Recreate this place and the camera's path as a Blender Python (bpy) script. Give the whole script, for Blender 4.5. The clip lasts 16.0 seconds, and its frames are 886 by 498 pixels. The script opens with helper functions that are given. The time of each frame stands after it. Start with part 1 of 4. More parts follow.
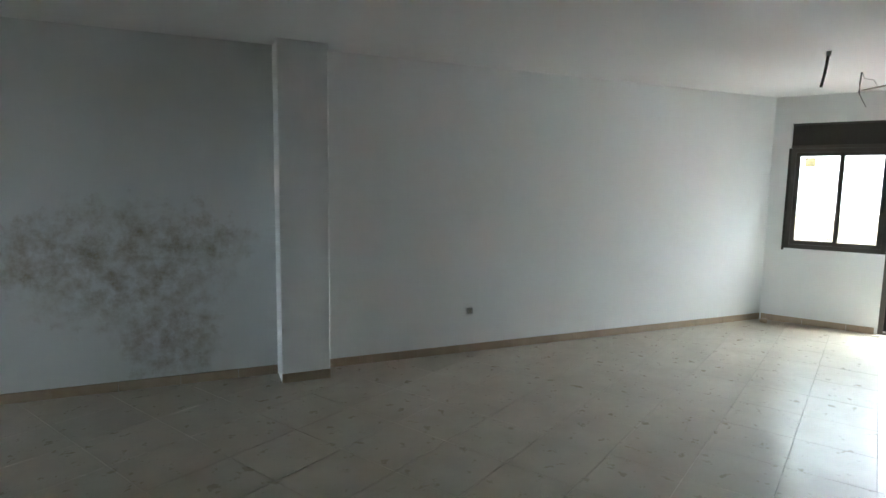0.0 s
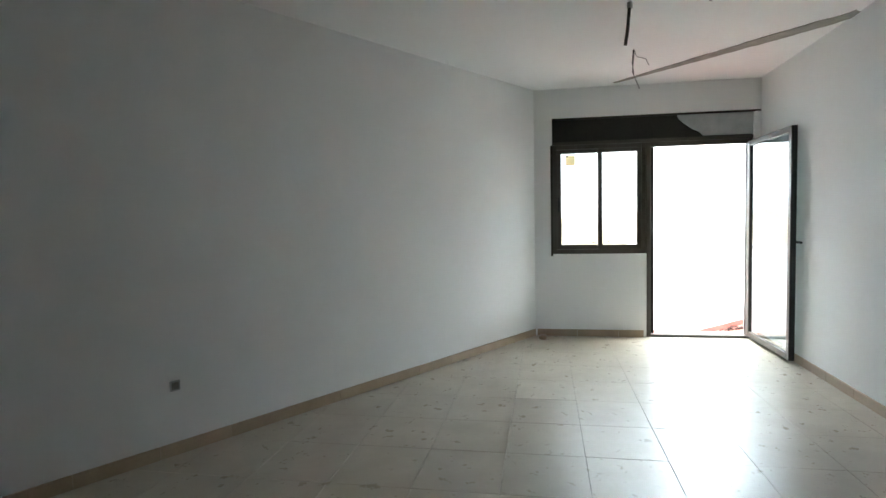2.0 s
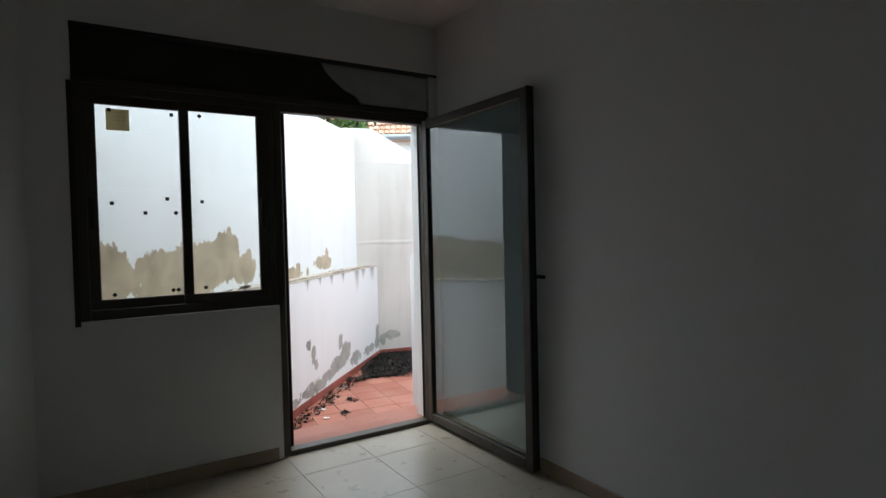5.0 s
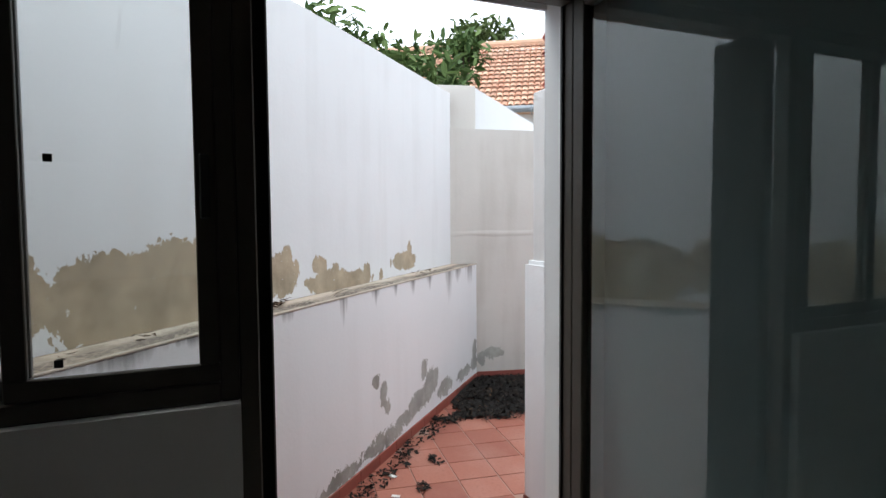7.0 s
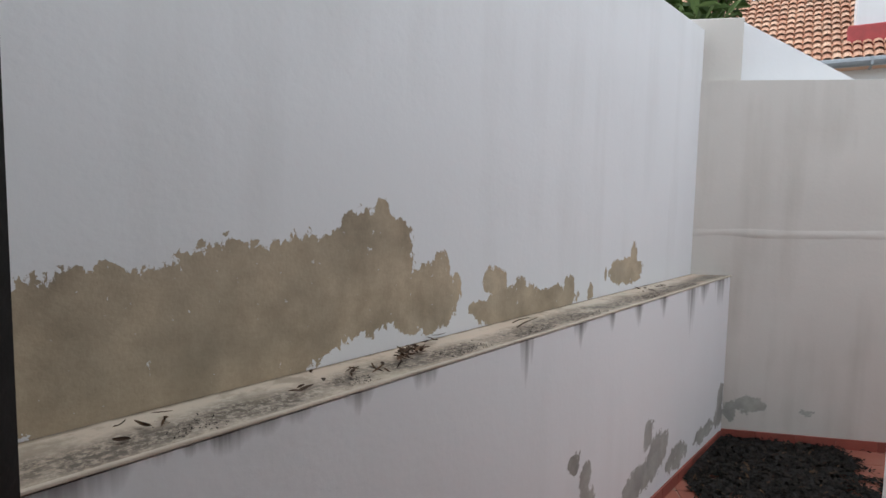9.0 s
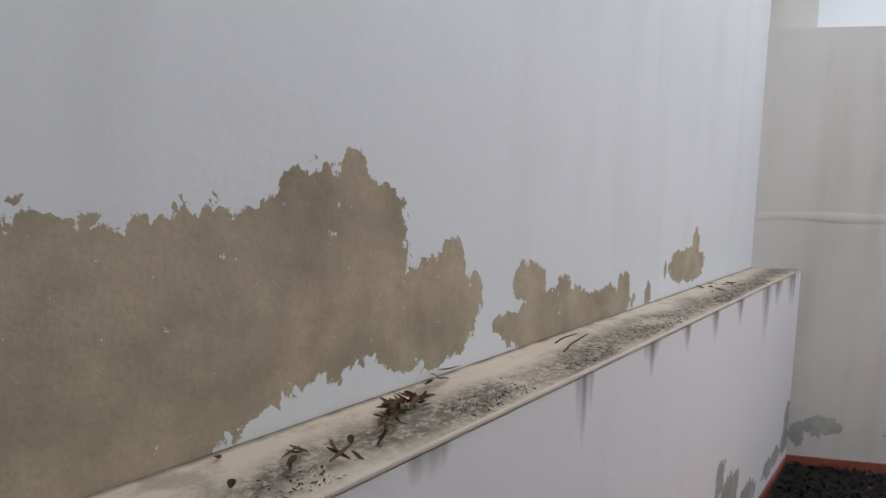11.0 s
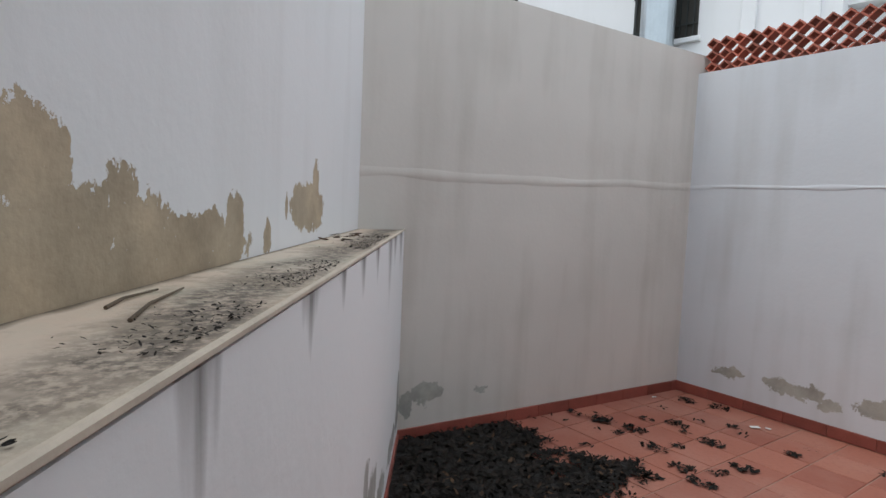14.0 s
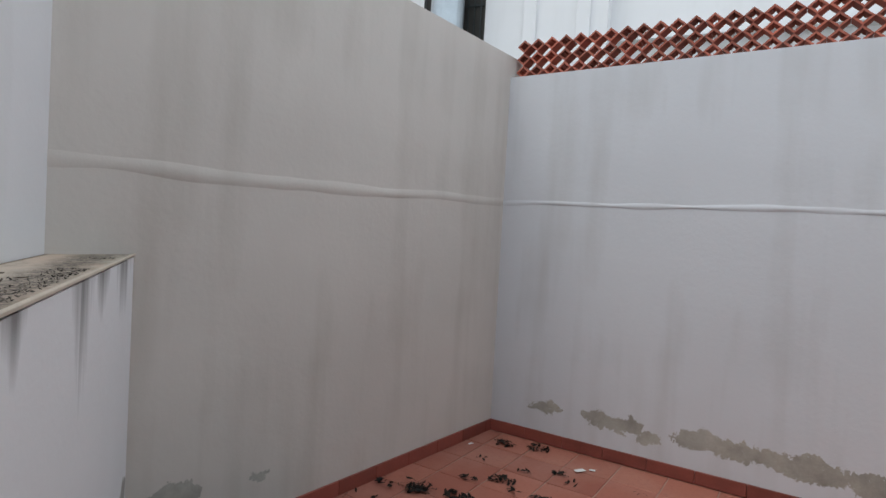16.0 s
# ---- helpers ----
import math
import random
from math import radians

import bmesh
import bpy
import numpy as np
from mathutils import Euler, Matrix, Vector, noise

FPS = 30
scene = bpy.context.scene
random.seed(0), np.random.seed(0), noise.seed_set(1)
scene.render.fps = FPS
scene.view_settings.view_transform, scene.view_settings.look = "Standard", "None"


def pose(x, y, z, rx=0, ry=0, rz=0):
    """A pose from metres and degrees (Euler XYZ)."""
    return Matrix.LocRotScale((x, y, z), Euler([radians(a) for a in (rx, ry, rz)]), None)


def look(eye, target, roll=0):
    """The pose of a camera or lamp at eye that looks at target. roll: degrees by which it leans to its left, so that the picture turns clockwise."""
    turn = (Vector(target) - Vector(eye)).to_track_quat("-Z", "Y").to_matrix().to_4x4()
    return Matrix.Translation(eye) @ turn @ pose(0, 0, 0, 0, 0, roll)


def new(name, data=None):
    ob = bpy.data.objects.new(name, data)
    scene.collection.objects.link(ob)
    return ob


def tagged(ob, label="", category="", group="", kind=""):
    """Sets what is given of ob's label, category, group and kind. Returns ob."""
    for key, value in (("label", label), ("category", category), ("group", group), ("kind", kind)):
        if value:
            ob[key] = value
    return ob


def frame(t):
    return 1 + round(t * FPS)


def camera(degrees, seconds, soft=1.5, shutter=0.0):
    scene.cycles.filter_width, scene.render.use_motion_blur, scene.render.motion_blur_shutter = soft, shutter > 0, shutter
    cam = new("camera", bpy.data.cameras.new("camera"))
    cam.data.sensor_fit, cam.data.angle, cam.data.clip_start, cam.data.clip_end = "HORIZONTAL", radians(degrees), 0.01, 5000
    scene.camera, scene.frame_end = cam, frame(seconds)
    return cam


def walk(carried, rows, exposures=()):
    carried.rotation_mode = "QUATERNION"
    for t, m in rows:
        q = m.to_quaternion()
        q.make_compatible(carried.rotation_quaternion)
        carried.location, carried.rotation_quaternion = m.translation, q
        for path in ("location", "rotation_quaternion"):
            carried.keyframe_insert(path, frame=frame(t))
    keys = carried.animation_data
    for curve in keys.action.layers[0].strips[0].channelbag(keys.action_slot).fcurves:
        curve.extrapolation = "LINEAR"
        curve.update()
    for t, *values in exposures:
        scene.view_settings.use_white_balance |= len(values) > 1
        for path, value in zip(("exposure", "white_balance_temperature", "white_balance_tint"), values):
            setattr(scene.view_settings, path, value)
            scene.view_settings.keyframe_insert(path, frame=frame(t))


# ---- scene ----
cam = camera(75.4, 16.0)
PATH = [
    (0, (-0.164, -0.083, 1.629), (1.422, 1.114, 1.395), 0.9),
    (0.5, (0.069, 0.018, 1.469), (1.767, 1.063, 1.3), -0.2),
    (1, (0.403, 0.307, 1.414), (2.211, 1.147, 1.256), -0.8),
    (1.5, (0.901, 0.69, 1.335), (2.808, 1.279, 1.208), -1.2),
    (2, (1.401, 0.868, 1.332), (3.367, 1.219, 1.22), -1.1),
    (2.5, (1.928, 0.959, 1.274), (3.926, 0.986, 1.192), -1.3),
    (3, (2.468, 1.032, 1.305), (4.431, 0.66, 1.229), -2.5),
    (3.5, (2.962, 1.057, 1.335), (4.794, 0.26, 1.237), -3.4),
    (6, (5.419, 0.374, 1.280), (7.090, -0.722, 1.227), -1.2),
    (6.5, (5.845, 0.119, 1.359), (7.607, -0.822, 1.27), -1.1),
    (7, (6.284, -0.124, 1.357), (8.129, -0.888, 1.251), -0.4),
    (7.5, (6.8, -0.298, 1.367), (8.701, -0.909, 1.25), 0.4),
    (8, (7.15, -0.43, 1.37), (9.103, -0.84, 1.243), 0.9),
    (8.5, (7.528, -0.507, 1.405), (9.512, -0.702, 1.243), 1.4),
    (9, (7.775, -0.534, 1.399), (9.767, -0.606, 1.229), 1.1),
    (11.5, (8.820, -0.540, 1.271), (10.806, -0.621, 1.050), 1.1),
    (12, (9.017, -0.571, 1.202), (10.982, -0.893, 1.017), 1.2),
    (12.5, (9.273, -0.650, 1.113), (11.173, -1.254, 0.961), 0.8),
    (13, (9.356, -0.631, 1.103), (11.129, -1.542, 0.942), 0.3),
    (13.5, (9.389, -0.627, 1.089), (11.001, -1.796, 0.903), 2.3),
    (14, (9.583, -0.773, 0.981), (11.030, -2.146, 0.833), 2.4),
    (14.5, (9.745, -0.928, 0.970), (11.025, -2.458, 0.834), 2.6),
    (15, (9.938, -1.087, 0.967), (10.996, -2.781, 0.868), 2.3),
    (15.5, (10.103, -1.240, 0.960), (11.006, -3.023, 0.875), 2.7),
    (16, (10.255, -1.506, 0.992), (11.104, -3.316, 0.927), 3.2),
]

EXPOSURE = [(0, 5.0, 5950, -1), (1.0, 4.92, 5980, -1), (2.0, 4.45, 6080, 0), (2.5, 3.85, 6130, 1), (3.0, 3.1, 6180, 2), (3.7, 1.75, 6230, 3), (5.8, 1.2, 6230, 5), (7.0, 0.7, 6350, 8), (8.0, 0.08, 6450, 9), (9.0, 0.1, 6450, 9), (11.5, 0.18, 6400, 9), (13.0, 0.08, 6400, 8), (16.0, -0.14, 6400, 8)]
walk(cam, [(t, look(eye, target, roll)) for t, eye, target, roll in PATH], EXPOSURE)

# ---- light: bright overcast sky ----
world = bpy.data.worlds.new("world")
scene.world = world
world.use_nodes = True
wn, wl = world.node_tree.nodes, world.node_tree.links
sky = wn.new("ShaderNodeTexSky")
sky.sky_type, sky.sun_disc = "NISHITA", False
sky.sun_elevation, sky.sun_rotation = radians(58), radians(160)
sky.dust_density, sky.air_density = 6.0, 1.6
haze = wn.new("ShaderNodeMixRGB")
haze.inputs[0].default_value = 0.75
haze.inputs[2].default_value = (16.4, 17.5, 19.0, 1)
wl.new(sky.outputs[0], haze.inputs[1])
wl.new(haze.outputs[0], wn["Background"].inputs[0])
wn["Background"].inputs[1].default_value = 0.10
sun = new("sun", bpy.data.lights.new("sun", "SUN"))
sun.data.energy, sun.data.angle, sun.data.color = 0.8, radians(25), (1.0, 0.96, 0.9)
sun.matrix_world = look((0, 0, 20), (0 - 4, 0 - 5, 20 - 11))


# ---- materials ----
class Nodes:
    """Small builder of a node material."""

    def __init__(self, name):
        self.mat = bpy.data.materials.new(name)
        self.mat.use_nodes = True
        self.tree = self.mat.node_tree
        self.bsdf = self.tree.nodes["Principled BSDF"]

    def add(self, kind, **values):
        n = self.tree.nodes.new(kind)
        for key, v in values.items():
            n.inputs[key.replace("_", " ")].default_value = v
        return n

    def link(self, a, b):
        self.tree.links.new(a, b)

    def put(self, socket, v):
        if isinstance(v, (int, float, tuple)):
            socket.default_value = v
        else:
            self.link(v, socket)

    def math(self, op, a, b=0.0, clamp=False):
        n = self.tree.nodes.new("ShaderNodeMath")
        n.operation, n.use_clamp = op, clamp
        self.put(n.inputs[0], a)
        self.put(n.inputs[1], b)
        return n.outputs[0]

    def ramp(self, v, lo, hi, a=0.0, b=1.0):
        n = self.tree.nodes.new("ShaderNodeMapRange")
        self.put(n.inputs[0], v)
        for k, x in zip((1, 2, 3, 4), (lo, hi, a, b)):
            n.inputs[k].default_value = x
        return n.outputs[0]

    def mix(self, f, a, b):
        n = self.tree.nodes.new("ShaderNodeMixRGB")
        self.put(n.inputs[0], f)
        self.put(n.inputs[1], a if not (isinstance(a, tuple) and len(a) == 3) else (*a, 1))
        self.put(n.inputs[2], b if not (isinstance(b, tuple) and len(b) == 3) else (*b, 1))
        return n.outputs[0]

    def coords(self):
        return self.add("ShaderNodeTexCoord").outputs["Object"]

    def noise(self, vec, scale, detail=4.0, rough=0.55):
        n = self.add("ShaderNodeTexNoise", Scale=scale, Detail=detail, Roughness=rough)
        if vec is not None:
            self.link(vec, n.inputs["Vector"])
        return n

    def stretch(self, vec, x, y, z):
        n = self.tree.nodes.new("ShaderNodeMapping")
        n.inputs["Scale"].default_value = (x, y, z)
        self.link(vec, n.inputs["Vector"])
        return n.outputs[0]

    def bump(self, h, strength=0.3, dist=0.01):
        n = self.add("ShaderNodeBump", Strength=strength, Distance=dist)
        self.link(h, n.inputs["Height"])
        self.link(n.outputs[0], self.bsdf.inputs["Normal"])

    def done(self, colour=None, rough=None, metal=None):
        if colour is not None:
            self.put(self.bsdf.inputs["Base Color"], colour if not (isinstance(colour, tuple) and len(colour) == 3) else (*colour, 1))
        if rough is not None:
            self.put(self.bsdf.inputs["Roughness"], rough)
        if metal is not None:
            self.bsdf.inputs["Metallic"].default_value = metal
        return self.mat


def plain(name, colour, rough=0.6, metal=0.0, vary=0.12, scale=6.0, bump=0.15, random_tint=0.0):
    n = Nodes(name)
    c = n.coords()
    a = n.noise(c, scale, 5).outputs[0]
    b = n.noise(c, scale * 14, 3).outputs[0]
    f = n.math("ADD", n.math("MULTIPLY", a, 0.7), n.math("MULTIPLY", b, 0.3))
    if random_tint:
        info = n.add("ShaderNodeObjectInfo").outputs["Random"]
        f = n.math("ADD", f, n.math("MULTIPLY", n.math("SUBTRACT", info, 0.5), random_tint))
    lo = tuple(max(0.0, x * (1 - vary * 2)) for x in colour)
    hi = tuple(min(1.0, x * (1 + vary * 2)) for x in colour)
    n.bump(b, bump, 0.004)
    return n.done(n.mix(n.ramp(f, 0.25, 0.75), lo, hi), n.ramp(a, 0.3, 0.7, rough - 0.06, rough + 0.08), metal)


def plaster(name, colour, blobs=(), dirt=0.25, streaks=0.25, bare=(0.27, 0.235, 0.185), drips=(), damp=(), grime=(0.30, 0.28, 0.24), ragged=0.09, bow=0.5):
    """Painted render on a wall whose own x runs along it and z up. blobs: ellipses (x, z, rx, rz) where the paint has come off;
    drips: (x, z top, width, length) of black run-off; damp: ellipses of brown damp stain."""
    n = Nodes(name)
    c = n.coords()
    sep = n.add("ShaderNodeSeparateXYZ")
    n.link(c, sep.inputs[0])
    X, Z = sep.outputs[0], sep.outputs[2]
    broad = n.noise(c, 0.9, 4).outputs[0]
    fine = n.noise(c, 38, 4).outputs[0]
    vert = n.math("ADD", n.math("MULTIPLY", n.noise(n.stretch(c, 3.4, 3.4, 0.32), 1.3, 3, 0.55).outputs[0], 0.62), n.math("MULTIPLY", n.noise(c, 1.3, 4).outputs[0], 0.38))
    colour_out = n.mix(n.ramp(broad, 0.3, 0.75, 0, dirt), tuple(colour), tuple(x * 0.72 for x in colour))
    colour_out = n.mix(n.ramp(vert, 0.50, 0.72, 0, streaks * 0.7), colour_out, grime)
    height = n.math("MULTIPLY", fine, 0.25)
    height = n.math("ADD", height, n.math("MULTIPLY", n.noise(c, 3.2, 3).outputs[0], 0.8))

    def field(shapes, amount):
        w = n.noise(c, 6.5, 8, 0.74)
        ws = n.add("ShaderNodeSeparateColor")
        n.link(w.outputs["Color"], ws.inputs[0])
        dx = n.math("MULTIPLY", n.math("SUBTRACT", ws.outputs[0], 0.5), amount * 2.2)
        dz = n.math("MULTIPLY", n.math("SUBTRACT", ws.outputs[1], 0.5), amount * 3.0)
        x2, z2 = n.math("ADD", X, dx), n.math("ADD", Z, dz)
        best = None
        for x, z, rx, rz in shapes:
            ex = n.math("DIVIDE", n.math("SUBTRACT", x2, x), rx)
            ez = n.math("DIVIDE", n.math("SUBTRACT", z2, z), rz)
            d = n.math("ADD", n.math("MULTIPLY", ex, ex), n.math("MULTIPLY", ez, ez))
            best = d if best is None else n.math("MINIMUM", best, d)
        return best

    for x, top, wid, length in drips:
        w = n.noise(n.stretch(c, 16, 16, 1.2), 1.0, 4).outputs[0]
        ex = n.math("ABSOLUTE", n.math("DIVIDE", n.math("SUBTRACT", X, x), wid))
        ez = n.math("DIVIDE", n.math("SUBTRACT", top, Z), length)
        v = n.math("ADD", n.math("ADD", ex, n.math("ABSOLUTE", ez)), n.math("MULTIPLY", n.math("SUBTRACT", w, 0.5), 2.6))
        colour_out = n.mix(n.ramp(v, 0.1, 1.3, 0.75, 0.0), colour_out, (0.06, 0.052, 0.042))
    if damp:
        d = field(damp, 0.28)
        spots = n.noise(c, 7.0, 6, 0.7).outputs[0]
        m = n.math("MULTIPLY", n.ramp(d, 0.2, 1.2, 1, 0), n.ramp(spots, 0.38, 0.68))
        colour_out = n.mix(m, colour_out, (0.36, 0.31, 0.23))
    if blobs:
        d = field(blobs, ragged)
        flake = n.noise(n.stretch(c, 15, 15, 5.5), 1.6, 5, 0.65).outputs[0]
        d = n.math("ADD", d, n.math("MULTIPLY", n.math("SUBTRACT", flake, 0.5), 0.75))
        for size, amount in ((24.0, 0.34), (60.0, 0.2)):
            cell = n.add("ShaderNodeTexVoronoi", Scale=size)
            bent = n.tree.nodes.new("ShaderNodeMixRGB")
            bent.blend_type = "ADD"
            bent.inputs[0].default_value = 0.03
            n.link(n.stretch(c, 1.0, 1.0, 0.6), bent.inputs[1])
            n.link(n.noise(c, 22, 3).outputs["Color"], bent.inputs[2])
            n.link(bent.outputs[0], cell.inputs["Vector"])
            pick = n.add("ShaderNodeSeparateColor")
            n.link(cell.outputs["Color"], pick.inputs[0])
            d = n.math("ADD", d, n.math("MULTIPLY", n.math("SUBTRACT", pick.outputs[0], 0.5), amount))
        mask = n.ramp(d, 0.98, 1.02, 1, 0)
        chips = n.ramp(n.noise(n.stretch(c, 1.6, 1.6, 1.0), 13, 5, 0.7).outputs[0], 0.665, 0.69)
        mask = n.math("MULTIPLY", mask, n.math("SUBTRACT", 1.0, chips))
        flecks = n.ramp(n.noise(c, 48, 3, 0.6).outputs[0], 0.70, 0.72, 0, 0.8)
        mask = n.math("MULTIPLY", mask, n.math("SUBTRACT", 1.0, flecks))
        tone = n.noise(c, 3.4, 7, 0.65).outputs[0]
        grain = n.noise(c, 90, 2).outputs[0]
        earth = n.mix(n.ramp(tone, 0.36, 0.64), tuple(x * 0.62 for x in bare), tuple(x * 1.25 for x in bare))
        earth = n.mix(n.ramp(n.noise(c, 1.1, 5, 0.65).outputs[0], 0.42, 0.62, 0, 0.5), earth, (bare[0] * 1.15, bare[1] * 1.22, bare[2] * 1.3))
        earth = n.mix(n.ramp(grain, 0.35, 0.65, 0, 0.14), earth, tuple(x * 0.6 for x in bare))
        colour_out = n.mix(mask, colour_out, earth)
        height = n.math("SUBTRACT", height, n.math("MULTIPLY", mask, bow))
        height = n.math("ADD", height, n.math("MULTIPLY", n.math("MULTIPLY", grain, mask), 0.3))
    n.bump(height, 0.35, 0.012)
    return n.done(colour_out, 0.85)


WHITE = (0.73, 0.74, 0.75)
room_paint = plaster("room_paint", (0.83, 0.84, 0.84), dirt=0.12, streaks=0.04)
stained_paint = plaster("stained_room_paint", (0.72, 0.735, 0.73), dirt=0.15, streaks=0.05,
                        damp=[(-1.25, 0.95, 0.75, 0.5), (-0.8, 1.15, 0.45, 0.22), (-1.7, 1.05, 0.5, 0.3), (-1.0, 0.4, 0.4, 0.35)])
ceiling_paint = plaster("ceiling_paint", (0.83, 0.835, 0.835), dirt=0.12, streaks=0.0)
back_paint = plaster("peeling_wall_paint", WHITE, dirt=0.15, streaks=0.2, ragged=0.045, bare=(0.395, 0.32, 0.225), blobs=[
    (-1.0, 1.03, 0.62, 0.2), (-0.33, 1.06, 0.34, 0.23), (0.25, 1.0, 0.3, 0.21), (0.66, 1.01, 0.44, 0.25), (0.42, 0.9, 0.42, 0.12), (1.03, 1.08, 0.36, 0.21), (1.21, 1.15, 0.2, 0.22),
    (1.1, 1.26, 0.06, 0.09), (1.23, 1.32, 0.055, 0.085), (1.47, 1.0, 0.23, 0.145), (1.57, 1.12, 0.06, 0.07), (2.1, 0.89, 0.28, 0.11), (2.46, 0.87, 0.31, 0.085), (1.97, 1.02, 0.08, 0.075),
    (1.89, 1.04, 0.03, 0.06), (2.16, 0.96, 0.06, 0.06), (2.66, 0.93, 0.07, 0.075), (1.86, 0.91, 0.1, 0.04), (3.45, 0.95, 0.23, 0.095), (3.53, 1.05, 0.06, 0.09), (3.28, 0.97, 0.12, 0.075),
    (2.92, 0.88, 0.035, 0.06), (3.12, 0.97, 0.018, 0.045)])
ledge_paint = plaster("ledge_wall_paint", WHITE, dirt=0.15, streaks=0.12, ragged=0.11, bare=(0.33, 0.32, 0.29), blobs=[
    (2.28, 0.12, 0.07, 0.07), (2.4, -0.02, 0.05, 0.09), (2.46, -0.15, 0.05, 0.08), (3.24, -0.02, 0.08, 0.1), (3.42, -0.18, 0.17, 0.11), (3.2, -0.27, 0.32, 0.09), (2.9, -0.34, 0.32, 0.06),
    (2.4, -0.39, 0.38, 0.07), (1.75, -0.42, 0.32, 0.06), (4.76, -0.2, 0.08, 0.13), (4.75, -0.33, 0.16, 0.09), (4.35, -0.35, 0.26, 0.06), (3.78, -0.35, 0.22, 0.08)],
    drips=[(1.82, 0.83, 0.05, 0.18), (3.92, 0.83, 0.12, 0.3), (0.55, 0.83, 0.3, 0.05), (0.1, 0.83, 0.35, 0.07), (2.3, 0.83, 0.07, 0.1), (3.0, 0.83, 0.09, 0.12),
           (4.2, 0.83, 0.12, 0.14), (2.65, 0.83, 0.06, 0.09), (3.4, 0.83, 0.08, 0.11), (1.2, 0.83, 0.08, 0.08), (4.6, 0.83, 0.16, 0.2), (0.9, 0.83, 0.06, 0.07)])
end_paint = plaster("weathered_wall_paint", (0.62, 0.59, 0.545), dirt=0.42, streaks=0.6, blobs=[(0.52, -0.25, 0.13, 0.07), (0.36, -0.3, 0.05, 0.09), (0.95, -0.27, 0.06, 0.03)],
                    bare=(0.36, 0.35, 0.31), grime=(0.36, 0.33, 0.28))
right_paint = plaster("patio_wall_paint", (0.63, 0.645, 0.665), dirt=0.25, streaks=0.4, ragged=0.08, bare=(0.37, 0.35, 0.30), blobs=[
    (0.45, -0.28, 0.14, 0.04), (0.95, -0.28, 0.22, 0.06), (1.2, -0.34, 0.08, 0.05), (1.6, -0.28, 0.25, 0.065), (2.1, -0.29, 0.26, 0.07), (2.6, -0.31, 0.3, 0.08)])
stub_paint = plaster("stub_wall_paint", (0.66, 0.65, 0.64), dirt=0.4, streaks=0.5, grime=(0.33, 0.29, 0.25))
outer_paint = plaster("house_paint", (0.78, 0.79, 0.80), dirt=0.1, streaks=0.1)
frame_metal = plain("brown_grey_aluminium", (0.065, 0.058, 0.047), 0.45, 0.2, 0.1, 3)
dark_rubber = plain("black_rubber", (0.012, 0.012, 0.012), 0.5)
black_metal = plain("black_anodised_metal", (0.010, 0.0095, 0.009), 0.38, 0, 0.1, 5)
black_metal.node_tree.nodes["Principled BSDF"].inputs["Specular IOR Level"].default_value = 0.12
# near-black that stands in for the shade inside gaps and openings
dark_gap = plain("recess_shade_tone", (0.035, 0.033, 0.028), 0.8, 0, 0.25, 4)
box_board = plain("pale_grey_board", (0.42, 0.45, 0.46), 0.6)
skirting_mat = plain("beige_ceramic_skirting", (0.40, 0.31, 0.22), 0.45, 0, 0.08, 5)
grout_mat = plain("grey_grout", (0.33, 0.30, 0.26), 0.9)
red_skirt = plain("red_ceramic_skirting", (0.235, 0.062, 0.045), 0.5, 0, 0.12, 6, 0.15, 0.4)
red_grout = plain("pale_red_grout", (0.38, 0.24, 0.19), 0.9)
clay = plain("red_clay_lattice", (0.36, 0.10, 0.062), 0.75, 0, 0.14, 9, 0.3, 0.5)
mortar_line = plain("pale_mortar_edge", (0.50, 0.44, 0.36), 0.9, 0, 0.1, 8)
galvanised = plain("galvanised_pipe", (0.42, 0.47, 0.50), 0.35, 0.8, 0.08, 3)
iron = plain("dark_iron", (0.03, 0.035, 0.035), 0.5, 0.3)
red_trim = plain("red_painted_trim", (0.40, 0.07, 0.07), 0.7)
conduit_mat = plain("black_conduit", (0.015, 0.015, 0.016), 0.55)
wire_mat = plain("grey_wire", (0.25, 0.25, 0.25), 0.5)
socket_mat = plain("grey_socket_box", (0.45, 0.46, 0.46), 0.5)
groove_mat = plain("bare_cement_groove", (0.27, 0.26, 0.235), 0.9, 0, 0.25, 7, 0.6)
bark = plain("bark", (0.10, 0.075, 0.05), 0.9, 0, 0.25, 8, 0.6)
sticker_mat = plain("ochre_label", (0.40, 0.31, 0.15), 0.6)
sticker_mat.node_tree.nodes["Principled BSDF"].inputs["Transmission Weight"].default_value = 0.7
sticker_mat.node_tree.nodes["Principled BSDF"].inputs["Roughness"].default_value = 1.0
pale_print = plain("pale_print", (0.62, 0.55, 0.38), 0.6)
paper_mat = plain("white_paper", (0.8, 0.8, 0.78), 0.7)
gutter_mat = plain("zinc_gutter", (0.28, 0.30, 0.32), 0.45, 0.6)
humus = plain("black_leaf_mulch", (0.011, 0.009, 0.008), 0.9, 0, 0.45, 12, 0.8)
asphalt = plain("earth_ground", (0.20, 0.17, 0.13), 0.95, 0, 0.2, 1.5)


